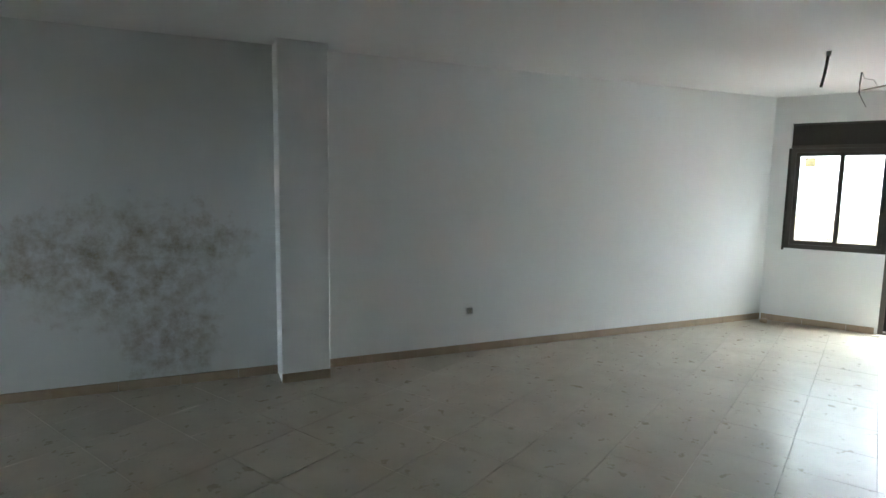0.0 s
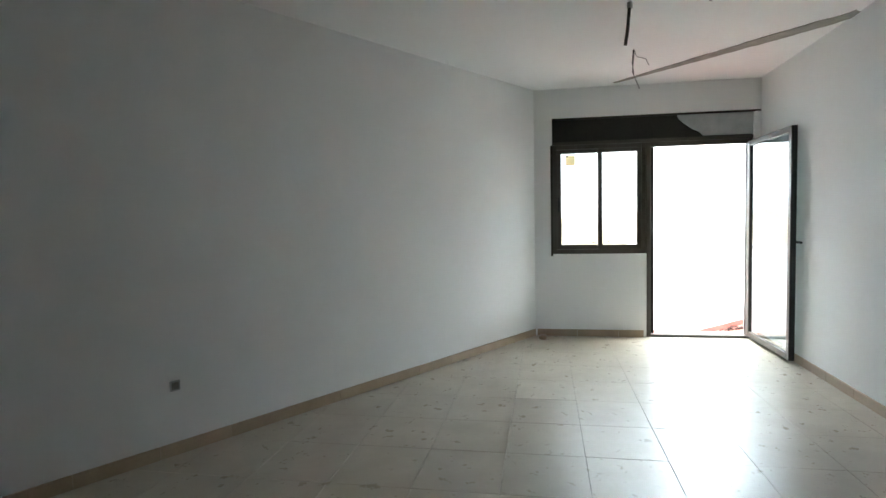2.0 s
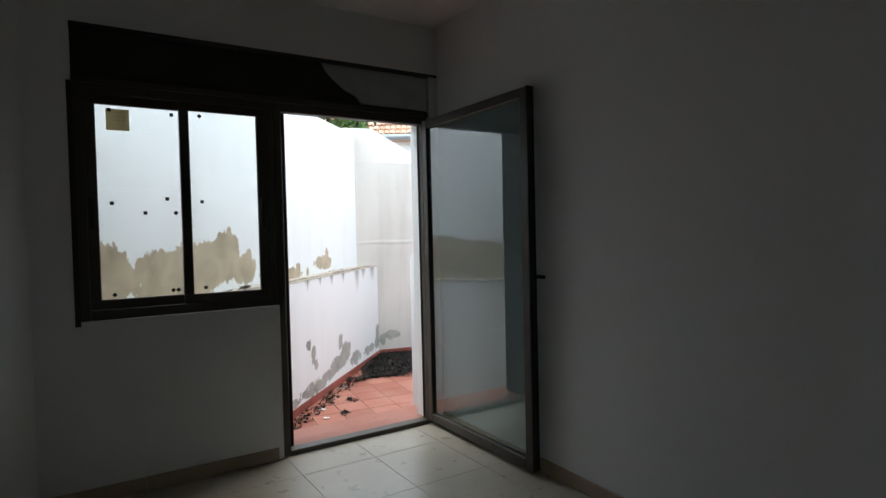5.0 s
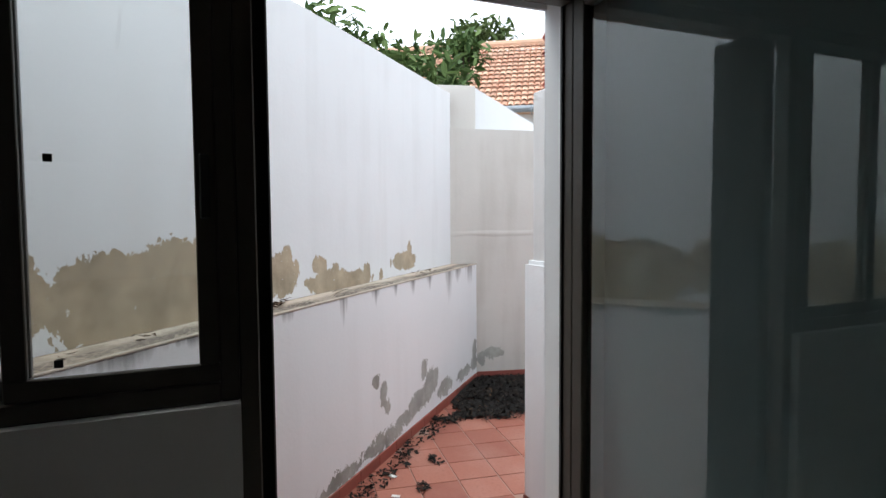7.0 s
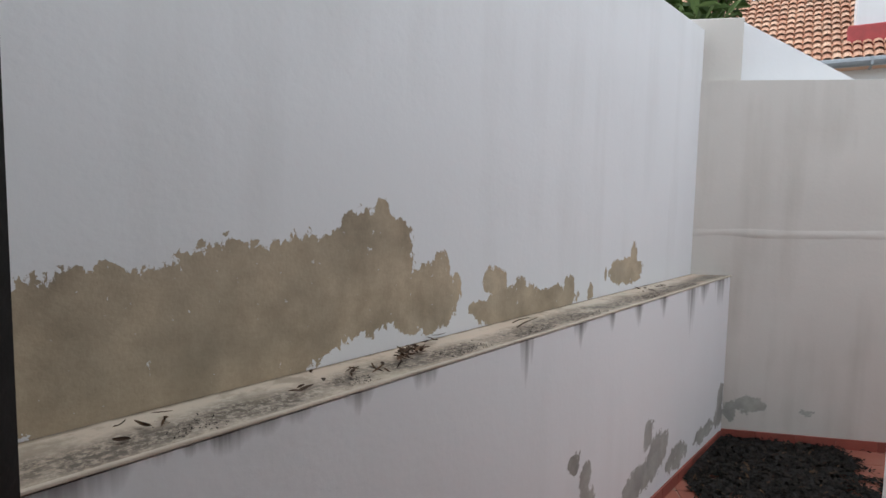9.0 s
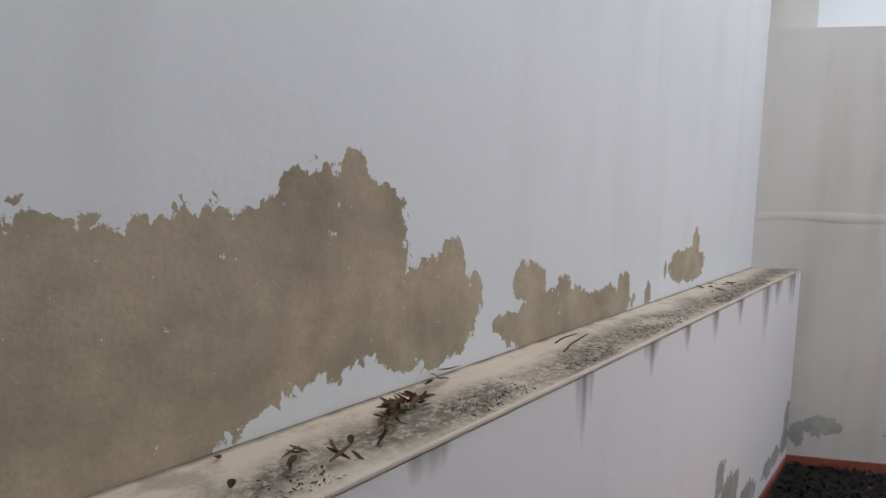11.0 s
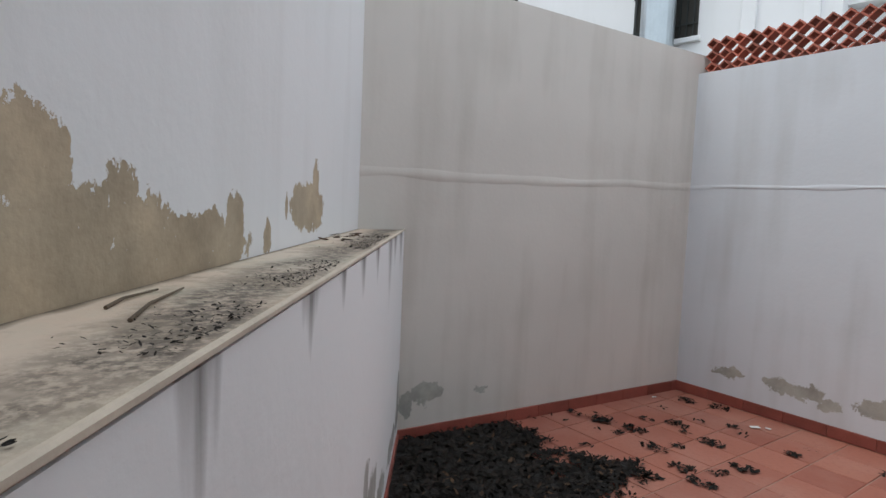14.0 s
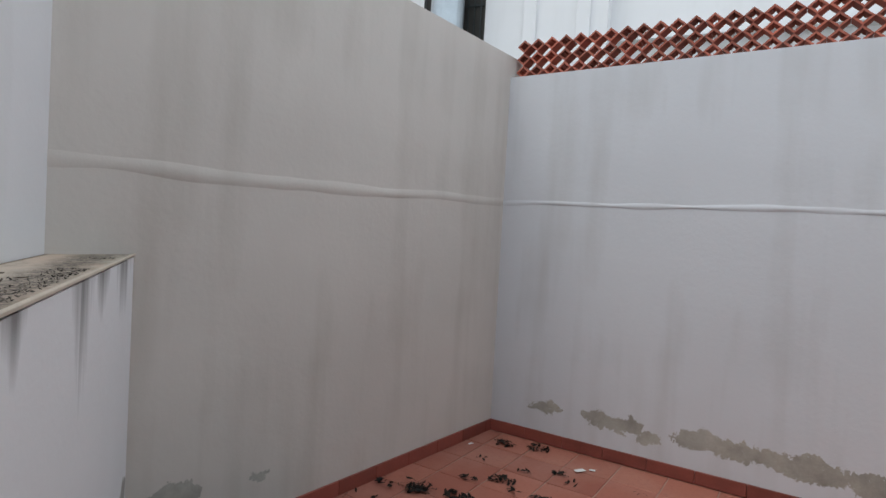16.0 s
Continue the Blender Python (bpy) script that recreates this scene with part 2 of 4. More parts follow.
def floor_tile_material():
    n = Nodes("beige_floor_tile")
    c = n.coords()
    geo = n.add("ShaderNodeNewGeometry")
    pos = geo.outputs["Position"]
    a = n.noise(pos, 3.0, 5).outputs[0]
    dust = n.noise(pos, 9.0, 6, 0.7).outputs[0]
    rnd = n.add("ShaderNodeObjectInfo").outputs["Random"]
    base = n.mix(n.ramp(a, 0.3, 0.7), (0.40, 0.35, 0.28), (0.49, 0.44, 0.36))
    base = n.mix(n.math("MULTIPLY", rnd, 0.25), base, (0.41, 0.36, 0.29))
    base = n.mix(n.ramp(dust, 0.55, 0.8, 0, 0.05), base, (0.35, 0.33, 0.30))
    n.bump(n.noise(pos, 60, 2).outputs[0], 0.03, 0.002)
    return n.done(base, n.ramp(dust, 0.3, 0.7, 0.24, 0.40))


def patio_tile_material():
    n = Nodes("red_clay_tile")
    geo = n.add("ShaderNodeNewGeometry")
    pos = geo.outputs["Position"]
    a = n.noise(pos, 2.0, 5).outputs[0]
    b = n.noise(pos, 40, 4).outputs[0]
    rnd = n.add("ShaderNodeObjectInfo").outputs["Random"]
    base = n.mix(rnd, (0.30, 0.095, 0.062), (0.40, 0.15, 0.10))
    base = n.mix(n.ramp(a, 0.45, 0.75, 0, 0.45), base, (0.47, 0.27, 0.21))
    base = n.mix(n.ramp(b, 0.5, 0.75, 0, 0.35), base, (0.22, 0.07, 0.05))
    n.bump(b, 0.2, 0.003)
    return n.done(base, 0.62)


def roof_material():
    n = Nodes("terracotta_roof_tile")
    rnd = n.add("ShaderNodeNewGeometry").outputs["Random Per Island"]
    c = n.coords()
    base = n.mix(rnd, (0.50, 0.25, 0.16), (0.66, 0.42, 0.29))
    base = n.mix(n.ramp(n.noise(c, 1.5, 5).outputs[0], 0.5, 0.75, 0, 0.5), base, (0.33, 0.27, 0.21))
    return n.done(base, 0.85)


def leaf_material(name, a, b):
    n = Nodes(name)
    rnd = n.add("ShaderNodeNewGeometry").outputs["Random Per Island"]
    n.bsdf.inputs["Specular IOR Level"].default_value = 0.25
    return n.done(n.mix(rnd, a, b), 0.75)


def glass_material(name, tint, ior):
    n = Nodes(name)
    b = n.bsdf
    b.inputs["Base Color"].default_value = (*tint, 1)
    b.inputs["Roughness"].default_value = 0.0
    b.inputs["IOR"].default_value = ior
    b.inputs["Transmission Weight"].default_value = 1.0
    return n.mat


def ledge_top_material():
    n = Nodes("dirty_ledge_top")
    c = n.coords()
    a = n.noise(c, 2.4, 6, 0.65).outputs[0]
    b = n.noise(c, 22, 5, 0.7).outputs[0]
    base = n.mix(n.ramp(a, 0.35, 0.65), (0.50, 0.46, 0.37), (0.58, 0.42, 0.32))
    base = n.mix(n.ramp(n.noise(c, 1.2, 4).outputs[0], 0.4, 0.65, 0, 0.7), base, (0.53, 0.51, 0.44))
    sep = n.add("ShaderNodeSeparateXYZ")
    n.link(c, sep.inputs[0])
    wav = n.math("ADD", sep.outputs[1], n.math("MULTIPLY", n.math("SUBTRACT", n.noise(c, 2.5, 5).outputs[0], 0.5), 0.22))
    lane = n.math("MULTIPLY", n.ramp(wav, -0.30, -0.22), n.ramp(wav, -0.15, -0.07, 1, 0))
    clumps = n.ramp(n.noise(c, 3.0, 5, 0.7).outputs[0], 0.30, 0.48)
    m = n.math("MULTIPLY", n.math("MULTIPLY", lane, clumps), n.ramp(n.noise(c, 60, 4, 0.7).outputs[0], 0.38, 0.55, 0.35, 1.0))
    base = n.mix(m, base, (0.13, 0.11, 0.09))
    seam = n.ramp(n.math("ADD", sep.outputs[1], n.math("MULTIPLY", n.noise(c, 12, 4).outputs[0], 0.03)), -0.006, 0.012)
    base = n.mix(seam, base, (0.13, 0.10, 0.07))
    spots = n.ramp(n.noise(c, 7, 6, 0.7).outputs[0], 0.52, 0.66, 0, 0.6)
    base = n.mix(spots, base, (0.22, 0.185, 0.14))
    n.bump(b, 0.5, 0.006)
    return n.done(base, 0.92)


tile_mat, red_tile, roof_mat, glass = floor_tile_material(), patio_tile_material(), roof_material(), glass_material("window_glass", (0.93, 0.97, 0.96), 1.45)
door_glass = glass_material("door_glass", (0.82, 0.95, 0.95), 1.85)
ledge_top_mat = ledge_top_material()
loquat_leaf = leaf_material("broad_green_leaf", (0.045, 0.085, 0.025), (0.13, 0.19, 0.06))
pine_leaf = leaf_material("distant_foliage", (0.04, 0.075, 0.02), (0.13, 0.17, 0.06))
dead_leaf = leaf_material("dead_leaf", (0.005, 0.0045, 0.004), (0.022, 0.016, 0.012))
dry_leaf = leaf_material("dry_brown_leaf", (0.03, 0.02, 0.014), (0.12, 0.07, 0.04))


# ---- mesh helpers ----
def mesh_object(name, bm, material, parent=None, label="", smooth=False):
    me = bpy.data.meshes.new(name)
    bm.normal_update()
    bm.to_mesh(me)
    bm.free()
    for m in material if isinstance(material, (list, tuple)) else [material]:
        me.materials.append(m)
    if smooth:
        for p in me.polygons:
            p.use_smooth = True
    ob = new(name, me)
    if parent is not None:
        ob.parent = parent
    if label:
        ob["label"] = label
    return ob


def part(name, bm, material, parent, label=""):
    return mesh_object(name, bm, material, parent, label)


def box(bm, x0, x1, y0, y1, z0, z1, bevel=0.0, m=None):
    g = bmesh.ops.create_cube(bm, size=1)
    vs = g["verts"]
    for v in vs:
        v.co = Vector(((x0 + x1) / 2 + v.co.x * (x1 - x0), (y0 + y1) / 2 + v.co.y * (y1 - y0), (z0 + z1) / 2 + v.co.z * (z1 - z0)))
    if bevel:
        es = list({e for v in vs for e in v.link_edges})
        r = bmesh.ops.bevel(bm, geom=es, offset=bevel, segments=1, affect="EDGES")
        vs = list({v for f in r["faces"] for v in f.verts} | {v for v in vs if v.is_valid})
    if m is not None:
        bmesh.ops.transform(bm, matrix=m, verts=vs)
    return bm


def boxed(*a, **k):
    return box(bmesh.new(), *a, **k)


def prism(bm, pts, z0, z1):
    """An upright prism on a plan polygon."""
    lo = [bm.verts.new((x, y, z0)) for x, y in pts]
    hi = [bm.verts.new((x, y, z1)) for x, y in pts]
    n = len(pts)
    for i in range(n):
        bm.faces.new((lo[i], lo[(i + 1) % n], hi[(i + 1) % n], hi[i]))
    bm.faces.new(hi)
    bm.faces.new(lo[::-1])
    bmesh.ops.recalc_face_normals(bm, faces=bm.faces)
    return bm


def tube(bm, pts, r, sides=8):
    rings = []
    for i, p in enumerate(pts):
        p = Vector(p)
        a = Vector(pts[max(i - 1, 0)])
        b = Vector(pts[min(i + 1, len(pts) - 1)])
        q = (b - a).to_track_quat("Z", "Y")
        rr = r[i] if isinstance(r, (list, tuple)) else r
        rings.append([bm.verts.new(p + q @ Vector((rr * math.cos(2 * math.pi * k / sides), rr * math.sin(2 * math.pi * k / sides), 0))) for k in range(sides)])
    for a, b in zip(rings, rings[1:]):
        for k in range(sides):
            bm.faces.new((a[k], a[(k + 1) % sides], b[(k + 1) % sides], b[k]))
    bm.faces.new(rings[0][::-1])
    bm.faces.new(rings[-1])
    return bm


def along(x, y, angle):
    """The pose of a wall that begins at x, y and runs at that angle."""
    return pose(x, y, 0, 0, 0, angle)


def wall_run(name, x, y, angle, length, z0, z1, thick, material, label, cat="wall", start=0.0):
    """A straight wall: its face lies on the line, its body on the line's left."""
    bm = bmesh.new()
    nx = max(2, int(length / 0.5))
    box(bm, start, length, 0, thick, z0, z1)
    ob = mesh_object(name, bm, material)
    ob.matrix_world = along(x, y, angle)
    return tagged(ob, label, cat, kind="structure")


def empty(name, m=None, label="", category="", group="", kind=""):
    ob = new(name)
    if m is not None:
        ob.matrix_world = m
    return tagged(ob, label, category, group, kind)


# ---- plan ----
CEIL = 2.68
XD, XO = 7.78, 8.03            # inner and outer face of the wall with the door
WIN_Y0, WIN_Y1 = 0.905, -0.075   # window
DOOR_Y0, DOOR_Y1 = -0.075, -1.125
SILL, HEAD, BOX_TOP = 0.90, 2.08, 2.36
BOX_Y1 = -1.19
LEFT_ANG = -29.6                # the long inner wall
LX, LY = 7.78, 1.10             # its corner with the door wall
PATIO = -0.55
BACK_ANG = -43.23               # the peeling wall of the patio
END_ANG = math.degrees(math.atan2(-0.975, -0.222))
RIGHT_ANG = math.degrees(math.atan2(0.139, -0.990))

# ---- setting: room ----
bm = bmesh.new()
box(bm, -9.2, XO, -8.2, 12.0, -0.25, -0.012)
floor = tagged(mesh_object("floor", bm, grout_mat), "room floor of beige ceramic tiles with thin grey joints", "floor", kind="structure")
bm = boxed(-9.2, XO, -8.2, 12.0, CEIL, CEIL + 0.2)
tagged(mesh_object("ceiling", bm, ceiling_paint), "plain white plastered ceiling of the empty room", "ceiling", kind="structure")

# wall with window and door
bm = bmesh.new()
box(bm, XD, XO, WIN_Y0, LY + 0.4, 0, CEIL)
box(bm, XD, XO, WIN_Y1, WIN_Y0, 0, SILL)
box(bm, XD, XO, BOX_Y1, WIN_Y0, BOX_TOP, CEIL)
box(bm, XD, XO, -2.2, BOX_Y1, 0, CEIL)
box(bm, XD, XO, BOX_Y1, DOOR_Y1, 0, BOX_TOP)
box(bm, XO - 0.09, XO, DOOR_Y1, WIN_Y0, HEAD + 0.02, BOX_TOP)
tagged(mesh_object("wall_east", bm, room_paint), "white plastered wall with the patio window and door", "wall", kind="structure")
bm = bmesh.new()
box(bm, XO, XO + 0.012, DOOR_Y0 + 0.03, 4.0, PATIO, SILL)
box(bm, XO, XO + 0.012, WIN_Y0, 4.0, SILL, 4.2)
box(bm, XO, XO + 0.012, -6.5, WIN_Y0, HEAD, 4.2)
box(bm, XO, XO + 0.012, -6.5, DOOR_Y1, PATIO, HEAD)
tagged(mesh_object("wall_facade", bm, outer_paint), "white rendered outside wall round the patio door", "wall", kind="structure")

# long inner wall, seen from its corner with the door wall back along its run
LEN = 19.5
ob = wall_run("wall_north", LX - LEN * math.cos(radians(LEFT_ANG)), LY - LEN * math.sin(radians(LEFT_ANG)), LEFT_ANG, LEN - 5.85 + 0.2, 0, CEIL, 0.25, stained_paint,
              "white plastered wall with a brown damp stain")
ob.matrix_world = along(LX - 5.6 * math.cos(radians(LEFT_ANG)), LY - 5.6 * math.sin(radians(LEFT_ANG)), LEFT_ANG)
for v in ob.data.vertices:
    v.co.x -= 13.85
wall_run("wall_north_long", LX - 5.6 * math.cos(radians(LEFT_ANG)), LY - 5.6 * math.sin(radians(LEFT_ANG)), LEFT_ANG, 5.8, 0, CEIL, 0.25, room_paint,
         "long plain white plastered wall of the empty room")
PILASTER = along(LX, LY, LEFT_ANG)
bm = boxed(-5.79, -5.40, -0.26, 0.0, 0, CEIL, 0.006)
ob = tagged(mesh_object("wall_pilaster", bm, room_paint), "white plastered pilaster standing out from the wall", "pilaster", kind="structure")
ob.matrix_world = PILASTER

# right side of the room
RA = math.degrees(math.atan2(-1.29 + 1.09, 7.78 - 5.0))
bm = prism(bmesh.new(), [(7.78, -1.19), (4.93, -1.125), (4.93, -1.6), (7.78, -1.6)], 0, CEIL)
tagged(mesh_object("wall_south", bm, room_paint), "plain white plastered wall behind the open glass door", "wall", kind="structure")
bm = prism(bmesh.new(), [(4.93, -0.94), (4.63, -0.93), (4.63, -6.4), (4.93, -6.4)], 0, CEIL)
tagged(mesh_object("wall_south_corner", bm, room_paint), "white plastered projecting wall corner", "wall", kind="structure")
for name, b in (("wall_south_far", (-6.0, 4.63, -6.6, -6.4)),):
    tagged(mesh_object(name, boxed(b[0], b[1], b[2], b[3], 0, CEIL), room_paint), "plain white plastered wall closing the room", "wall", kind="structure")

# unseen rear wall; its opening is added to let daylight fill the room
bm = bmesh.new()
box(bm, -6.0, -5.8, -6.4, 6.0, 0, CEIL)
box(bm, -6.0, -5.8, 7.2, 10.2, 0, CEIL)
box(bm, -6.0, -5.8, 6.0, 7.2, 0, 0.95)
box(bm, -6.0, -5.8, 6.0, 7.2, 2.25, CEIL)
tagged(mesh_object("wall_rear_fill_opening", bm, room_paint), "plain white plastered wall closing the room", "wall", kind="structure")

# skirting
def skirting(name, x, y, angle, a, b, mat, z0, h, thick=0.012, label="beige ceramic skirting along the room wall", piece=0.433, side=-1):
    root = empty(name, along(x, y, angle), label, "skirting", kind="structure")
    i = a
    while i < b - 0.02:
        j = min(i + piece, b)
        part("tile", boxed(i + 0.001, j - 0.001, min(0, side * thick), max(0, side * thick), z0, z0 + h, 0.002), mat, root)
        i = j
    return root


skirting("baseboard_north", LX, LY, LEFT_ANG, -5.40, -0.01, skirting_mat, 0, 0.075)
skirting("baseboard_north_far", LX, LY, LEFT_ANG, -10.0, -5.79, skirting_mat, 0, 0.075)
bb = skirting("baseboard_pilaster", *(PILASTER @ Vector((-5.79, -0.26, 0))).xy, LEFT_ANG, 0, 0.39, skirting_mat, 0, 0.075)
skirting("baseboard_east", XD, LY - 0.02, -90, 0, LY - 0.02 - DOOR_Y0 - 0.03, skirting_mat, 0, 0.075)
skirting("baseboard_south", 4.93, -1.125, math.degrees(math.atan2(-0.065, 2.85)), 0, 2.84, skirting_mat, 0, 0.075, side=1)
skirting("baseboard_corner", 4.63, -0.93, math.degrees(math.atan2(-0.01, 0.30)), 0, 0.30, skirting_mat, 0, 0.075, side=1)
skirting("baseboard_corner_side", 4.63, -6.4, 90, 2.0, 5.46, skirting_mat, 0, 0.075, side=1)

# bare strip across the ceiling where a partition stood
bm = bmesh.new()
d = Vector((5.85 - 7.62, -1.17 - 0.27, 0)).normalized()
q = Vector((-d.y, d.x, 0))
random.seed(3)
top, low = [], []
N = 40
for i in range(N + 1):
    p = Vector((7.62, 0.27, CEIL)) + d * (2.28 * i / N)
    w = (0.02 + 0.055 * min(1, i / 26)) * (1 + random.uniform(-0.15, 0.15))
    top.append((p + q * w, p - q * w))
for z, flip in ((-0.006, False),):
    vs = [(bm.verts.new(a + Vector((0, 0, z))), bm.verts.new(b + Vector((0, 0, z)))) for a, b in top]
    us = [(bm.verts.new(a + Vector((0, 0, 0.002))), bm.verts.new(b + Vector((0, 0, 0.002)))) for a, b in top]
    for k in range(N):
        bm.faces.new((vs[k][0], vs[k][1], vs[k + 1][1], vs[k + 1][0]))
        bm.faces.new((vs[k][0], vs[k + 1][0], us[k + 1][0], us[k][0]))
        bm.faces.new((vs[k][1], us[k][1], us[k + 1][1], vs[k + 1][1]))
bmesh.ops.recalc_face_normals(bm, faces=bm.faces)
tagged(mesh_object("trim_ceiling_strip", bm, groove_mat), "rough bare cement strip across the white ceiling", "ceiling strip", kind="structure")

# ---- setting: patio ----
BX, BY = 9.0, 0.46
ob = wall_run("wall_back", BX, BY, BACK_ANG, 4.72, PATIO, 2.80, 0.22, back_paint, "white patio wall with large patches of peeled paint", start=-1.75)
ledge = empty("wall_ledge", along(BX, BY, BACK_ANG), "low white masonry ledge wall with black run-off stains and dirty top", "ledge wall", kind="structure")
bm = boxed(-1.3, 4.85, -0.27, 0.0, PATIO, 0.815)
part("ledge_body", bm, ledge_paint, ledge)
bm = boxed(-1.3, 4.87, -0.264, -0.001, 0.815, 0.826)
part("ledge_top", bm, ledge_top_mat, ledge, "dirty mottled cement ledge top")
bm = boxed(-1.3, 4.87, -0.2745, -0.264, 0.819, 0.831, 0.003)
part("edge_strip", bm, mortar_line, ledge, "thin pale mortar edging")
ob = wall_run("wall_end", 12.43, -2.76, END_ANG, 3.3, PATIO, 2.36, 0.22, end_paint, "weathered grey-white rendered patio end wall")
for v in ob.data.vertices:
    if v.co.z > 2:
        v.co.z += 0.04 * (1 - v.co.x / 3.3)
ob = wall_run("wall_right", 11.75, -5.75, RIGHT_ANG, 3.9, PATIO, 2.20, 0.2, right_paint, "pale white rendered patio wall with damp peeling base", start=-0.25)


def band(name, x, y, angle, a, b, z, rise=0.0):
    """A slightly wavy raised mortar line."""
    bm = bmesh.new()
    rows = []
    n = int((b - a) / 0.06)
    for i in range(n + 1):
        u = a + (b - a) * i / n
        k = noise.noise(Vector((u * 1.7, x, 0))) * 0.018 + rise * (u - a)
        h = (0.034 if "end" in name else 0.020) + 0.014 * noise.noise(Vector((u * 4, y, 3)))
        dth = 0.006 + 0.005 * noise.noise(Vector((u * 3, z, 7)))
        rows.append([bm.verts.new((u, 0.001, z + k + h)), bm.verts.new((u, -dth, z + k + h * 0.3)), bm.verts.new((u, -dth, z + k - h * 0.5)), bm.verts.new((u, 0.001, z + k - h))])
    for r, s in zip(rows, rows[1:]):
        for k in range(3):
            bm.faces.new((r[k], r[k + 1], s[k + 1], s[k]))
    bmesh.ops.recalc_face_normals(bm, faces=bm.faces)
    ob = mesh_object(name, bm, end_paint if "end" in name else right_paint, smooth=True)
    ob.matrix_world = along(x, y, angle)
    tagged(ob, "uneven raised mortar line along the patio wall", "mortar band", kind="structure")


band("trim_band_end", 12.43, -2.76, END_ANG, 0.0, 3.05, 1.17, 0.022)
band("trim_band_right", 11.75, -5.75, RIGHT_ANG, 0.0, 3.9, 1.23)

# sloping stub of wall behind the end wall
bm = bmesh.new()
prof = [(-0.15, 1.5), (1.35, 1.5), (1.35, 2.36), (0.35, 2.93), (-0.15, 2.93)]
f = [bm.verts.new((u, 0.24, z)) for u, z in prof]
g = [bm.verts.new((u, 0.46, z)) for u, z in prof]
bm.faces.new(f)
bm.faces.new(g[::-1])
for i in range(5):
    bm.faces.new((f[i], g[i], g[(i + 1) % 5], f[(i + 1) % 5]))
bmesh.ops.recalc_face_normals(bm, faces=bm.faces)
ob = mesh_object("wall_fin", bm, outer_paint)
ob.matrix_world = along(12.43, -2.76, END_ANG)
tagged(ob, "white wall stub with a sloping top behind the patio", "wall", kind="structure")

pier = mesh_object("wall_pier", boxed(-0.15, 0.33, 0.10, 0.239, 2.30, 2.915, 0.006), end_paint)
pier.matrix_world = along(12.43, -2.76, END_ANG)
tagged(pier, "short weathered pier at the end of the patio wall", "pier", kind="structure")

# side wall of the steps
stub = empty("wall_steps", pose(0, 0, 0), "stained white side wall beside the patio steps", "wall", kind="structure")
part("upper_wall", boxed(XO + 0.012, 9.47, -2.30, -2.07, 1.08, 2.15, 0.006), stub_paint, stub)
bm = boxed(XO + 0.012, 9.50, -2.33, -2.03, PATIO, 1.06)
box(bm, XO + 0.012, 9.49, -2.315, -2.05, 1.06, 1.085)
part("lower_wall", bm, outer_paint, stub)

# ground and patio base
bm = boxed(-60, 60, -60, 60, -0.95, -0.9)
big = mesh_object("ground", bm, asphalt)
for v in big.data.vertices:
    v.co.x *= 12
    v.co.y *= 12
tagged(big, "bare earth ground beyond the walls", "ground", kind="structure")
bm = prism(bmesh.new(), [(8.03, 1.6), (9.0, 0.9), (12.7, -2.7), (11.95, -6.0), (8.03, -5.6)], PATIO - 0.2, PATIO - 0.006)
patio_floor = tagged(mesh_object("floor_patio", bm, red_grout), "patio floor of red clay tiles with pale joints", "floor", kind="structure")
# landing and steps
steps = empty("steps_patio", pose(0, 0, 0), "red tiled steps from the door down to the patio", "steps", kind="structure")
for x0, x1, z in ((XO + 0.012, 8.34, -0.035), (8.34, 8.63, -0.205), (8.63, 8.92, -0.378)):
    part("step", boxed(x0, x1, -2.03, -0.02 if x0 < 8.3 else -0.3, PATIO - 0.004, z, 0.006), red_tile, steps)

skirting("baseboard_ledge", BX + 0.27 * math.sin(radians(BACK_ANG)), BY - 0.27 * math.cos(radians(BACK_ANG)), BACK_ANG, 0.2, 4.80, red_skirt, PATIO, 0.085, 0.014, "red ceramic skirting along the patio ledge", 0.3)
skirting("baseboard_end", 12.43, -2.76, END_ANG, 0.28, 3.07, red_skirt, PATIO, 0.085, 0.014, "red ceramic skirting along the patio end wall", 0.3)
skirting("baseboard_right", 11.75, -5.75, RIGHT_ANG, 0.0, 3.6, red_skirt, PATIO, 0.085, 0.014, "red ceramic skirting along the patio wall", 0.3)
skirting("baseboard_steps", XO + 0.012, -2.03, 0, 0.9, 1.46, red_skirt, PATIO, 0.085, 0.014, "red ceramic skirting beside the patio steps", 0.3, side=1)
for x0, x1, z in ((8.06, 8.33, -0.035), (8.35, 8.62, -0.205), (8.64, 8.91, -0.378)):
    tagged(mesh_object("baseboard_step", boxed(x0, x1, -2.03, -2.016, z, z + 0.085, 0.002), red_skirt), "red ceramic skirting tile beside a patio step", "skirting", kind="structure")


# ---- window and door ----
FX0, FX1 = 7.81, 7.87           # depth of the fixed frame
GX = 7.84


def bar(name, parent, y0, y1, z0, z1, x0=FX0, x1=FX1, mat=frame_metal, bevel=0.004):
    return part(name, boxed(x0, x1, min(y0, y1), max(y0, y1), z0, z1, bevel), mat, parent)


win = empty("window_1", pose(0, 0, 0), "sliding window with two panes in a brown aluminium frame", "window", kind="structure")
bar("frame_side", win, WIN_Y0, WIN_Y0 - 0.05, SILL, HEAD)
bar("frame_side", win, WIN_Y1 + 0.045, WIN_Y1, SILL, HEAD)
bar("frame_bottom", win, WIN_Y0 - 0.05, WIN_Y1 + 0.045, SILL, SILL + 0.05)
bar("frame_top", win, WIN_Y0 - 0.05, WIN_Y1 + 0.045, HEAD - 0.045, HEAD)
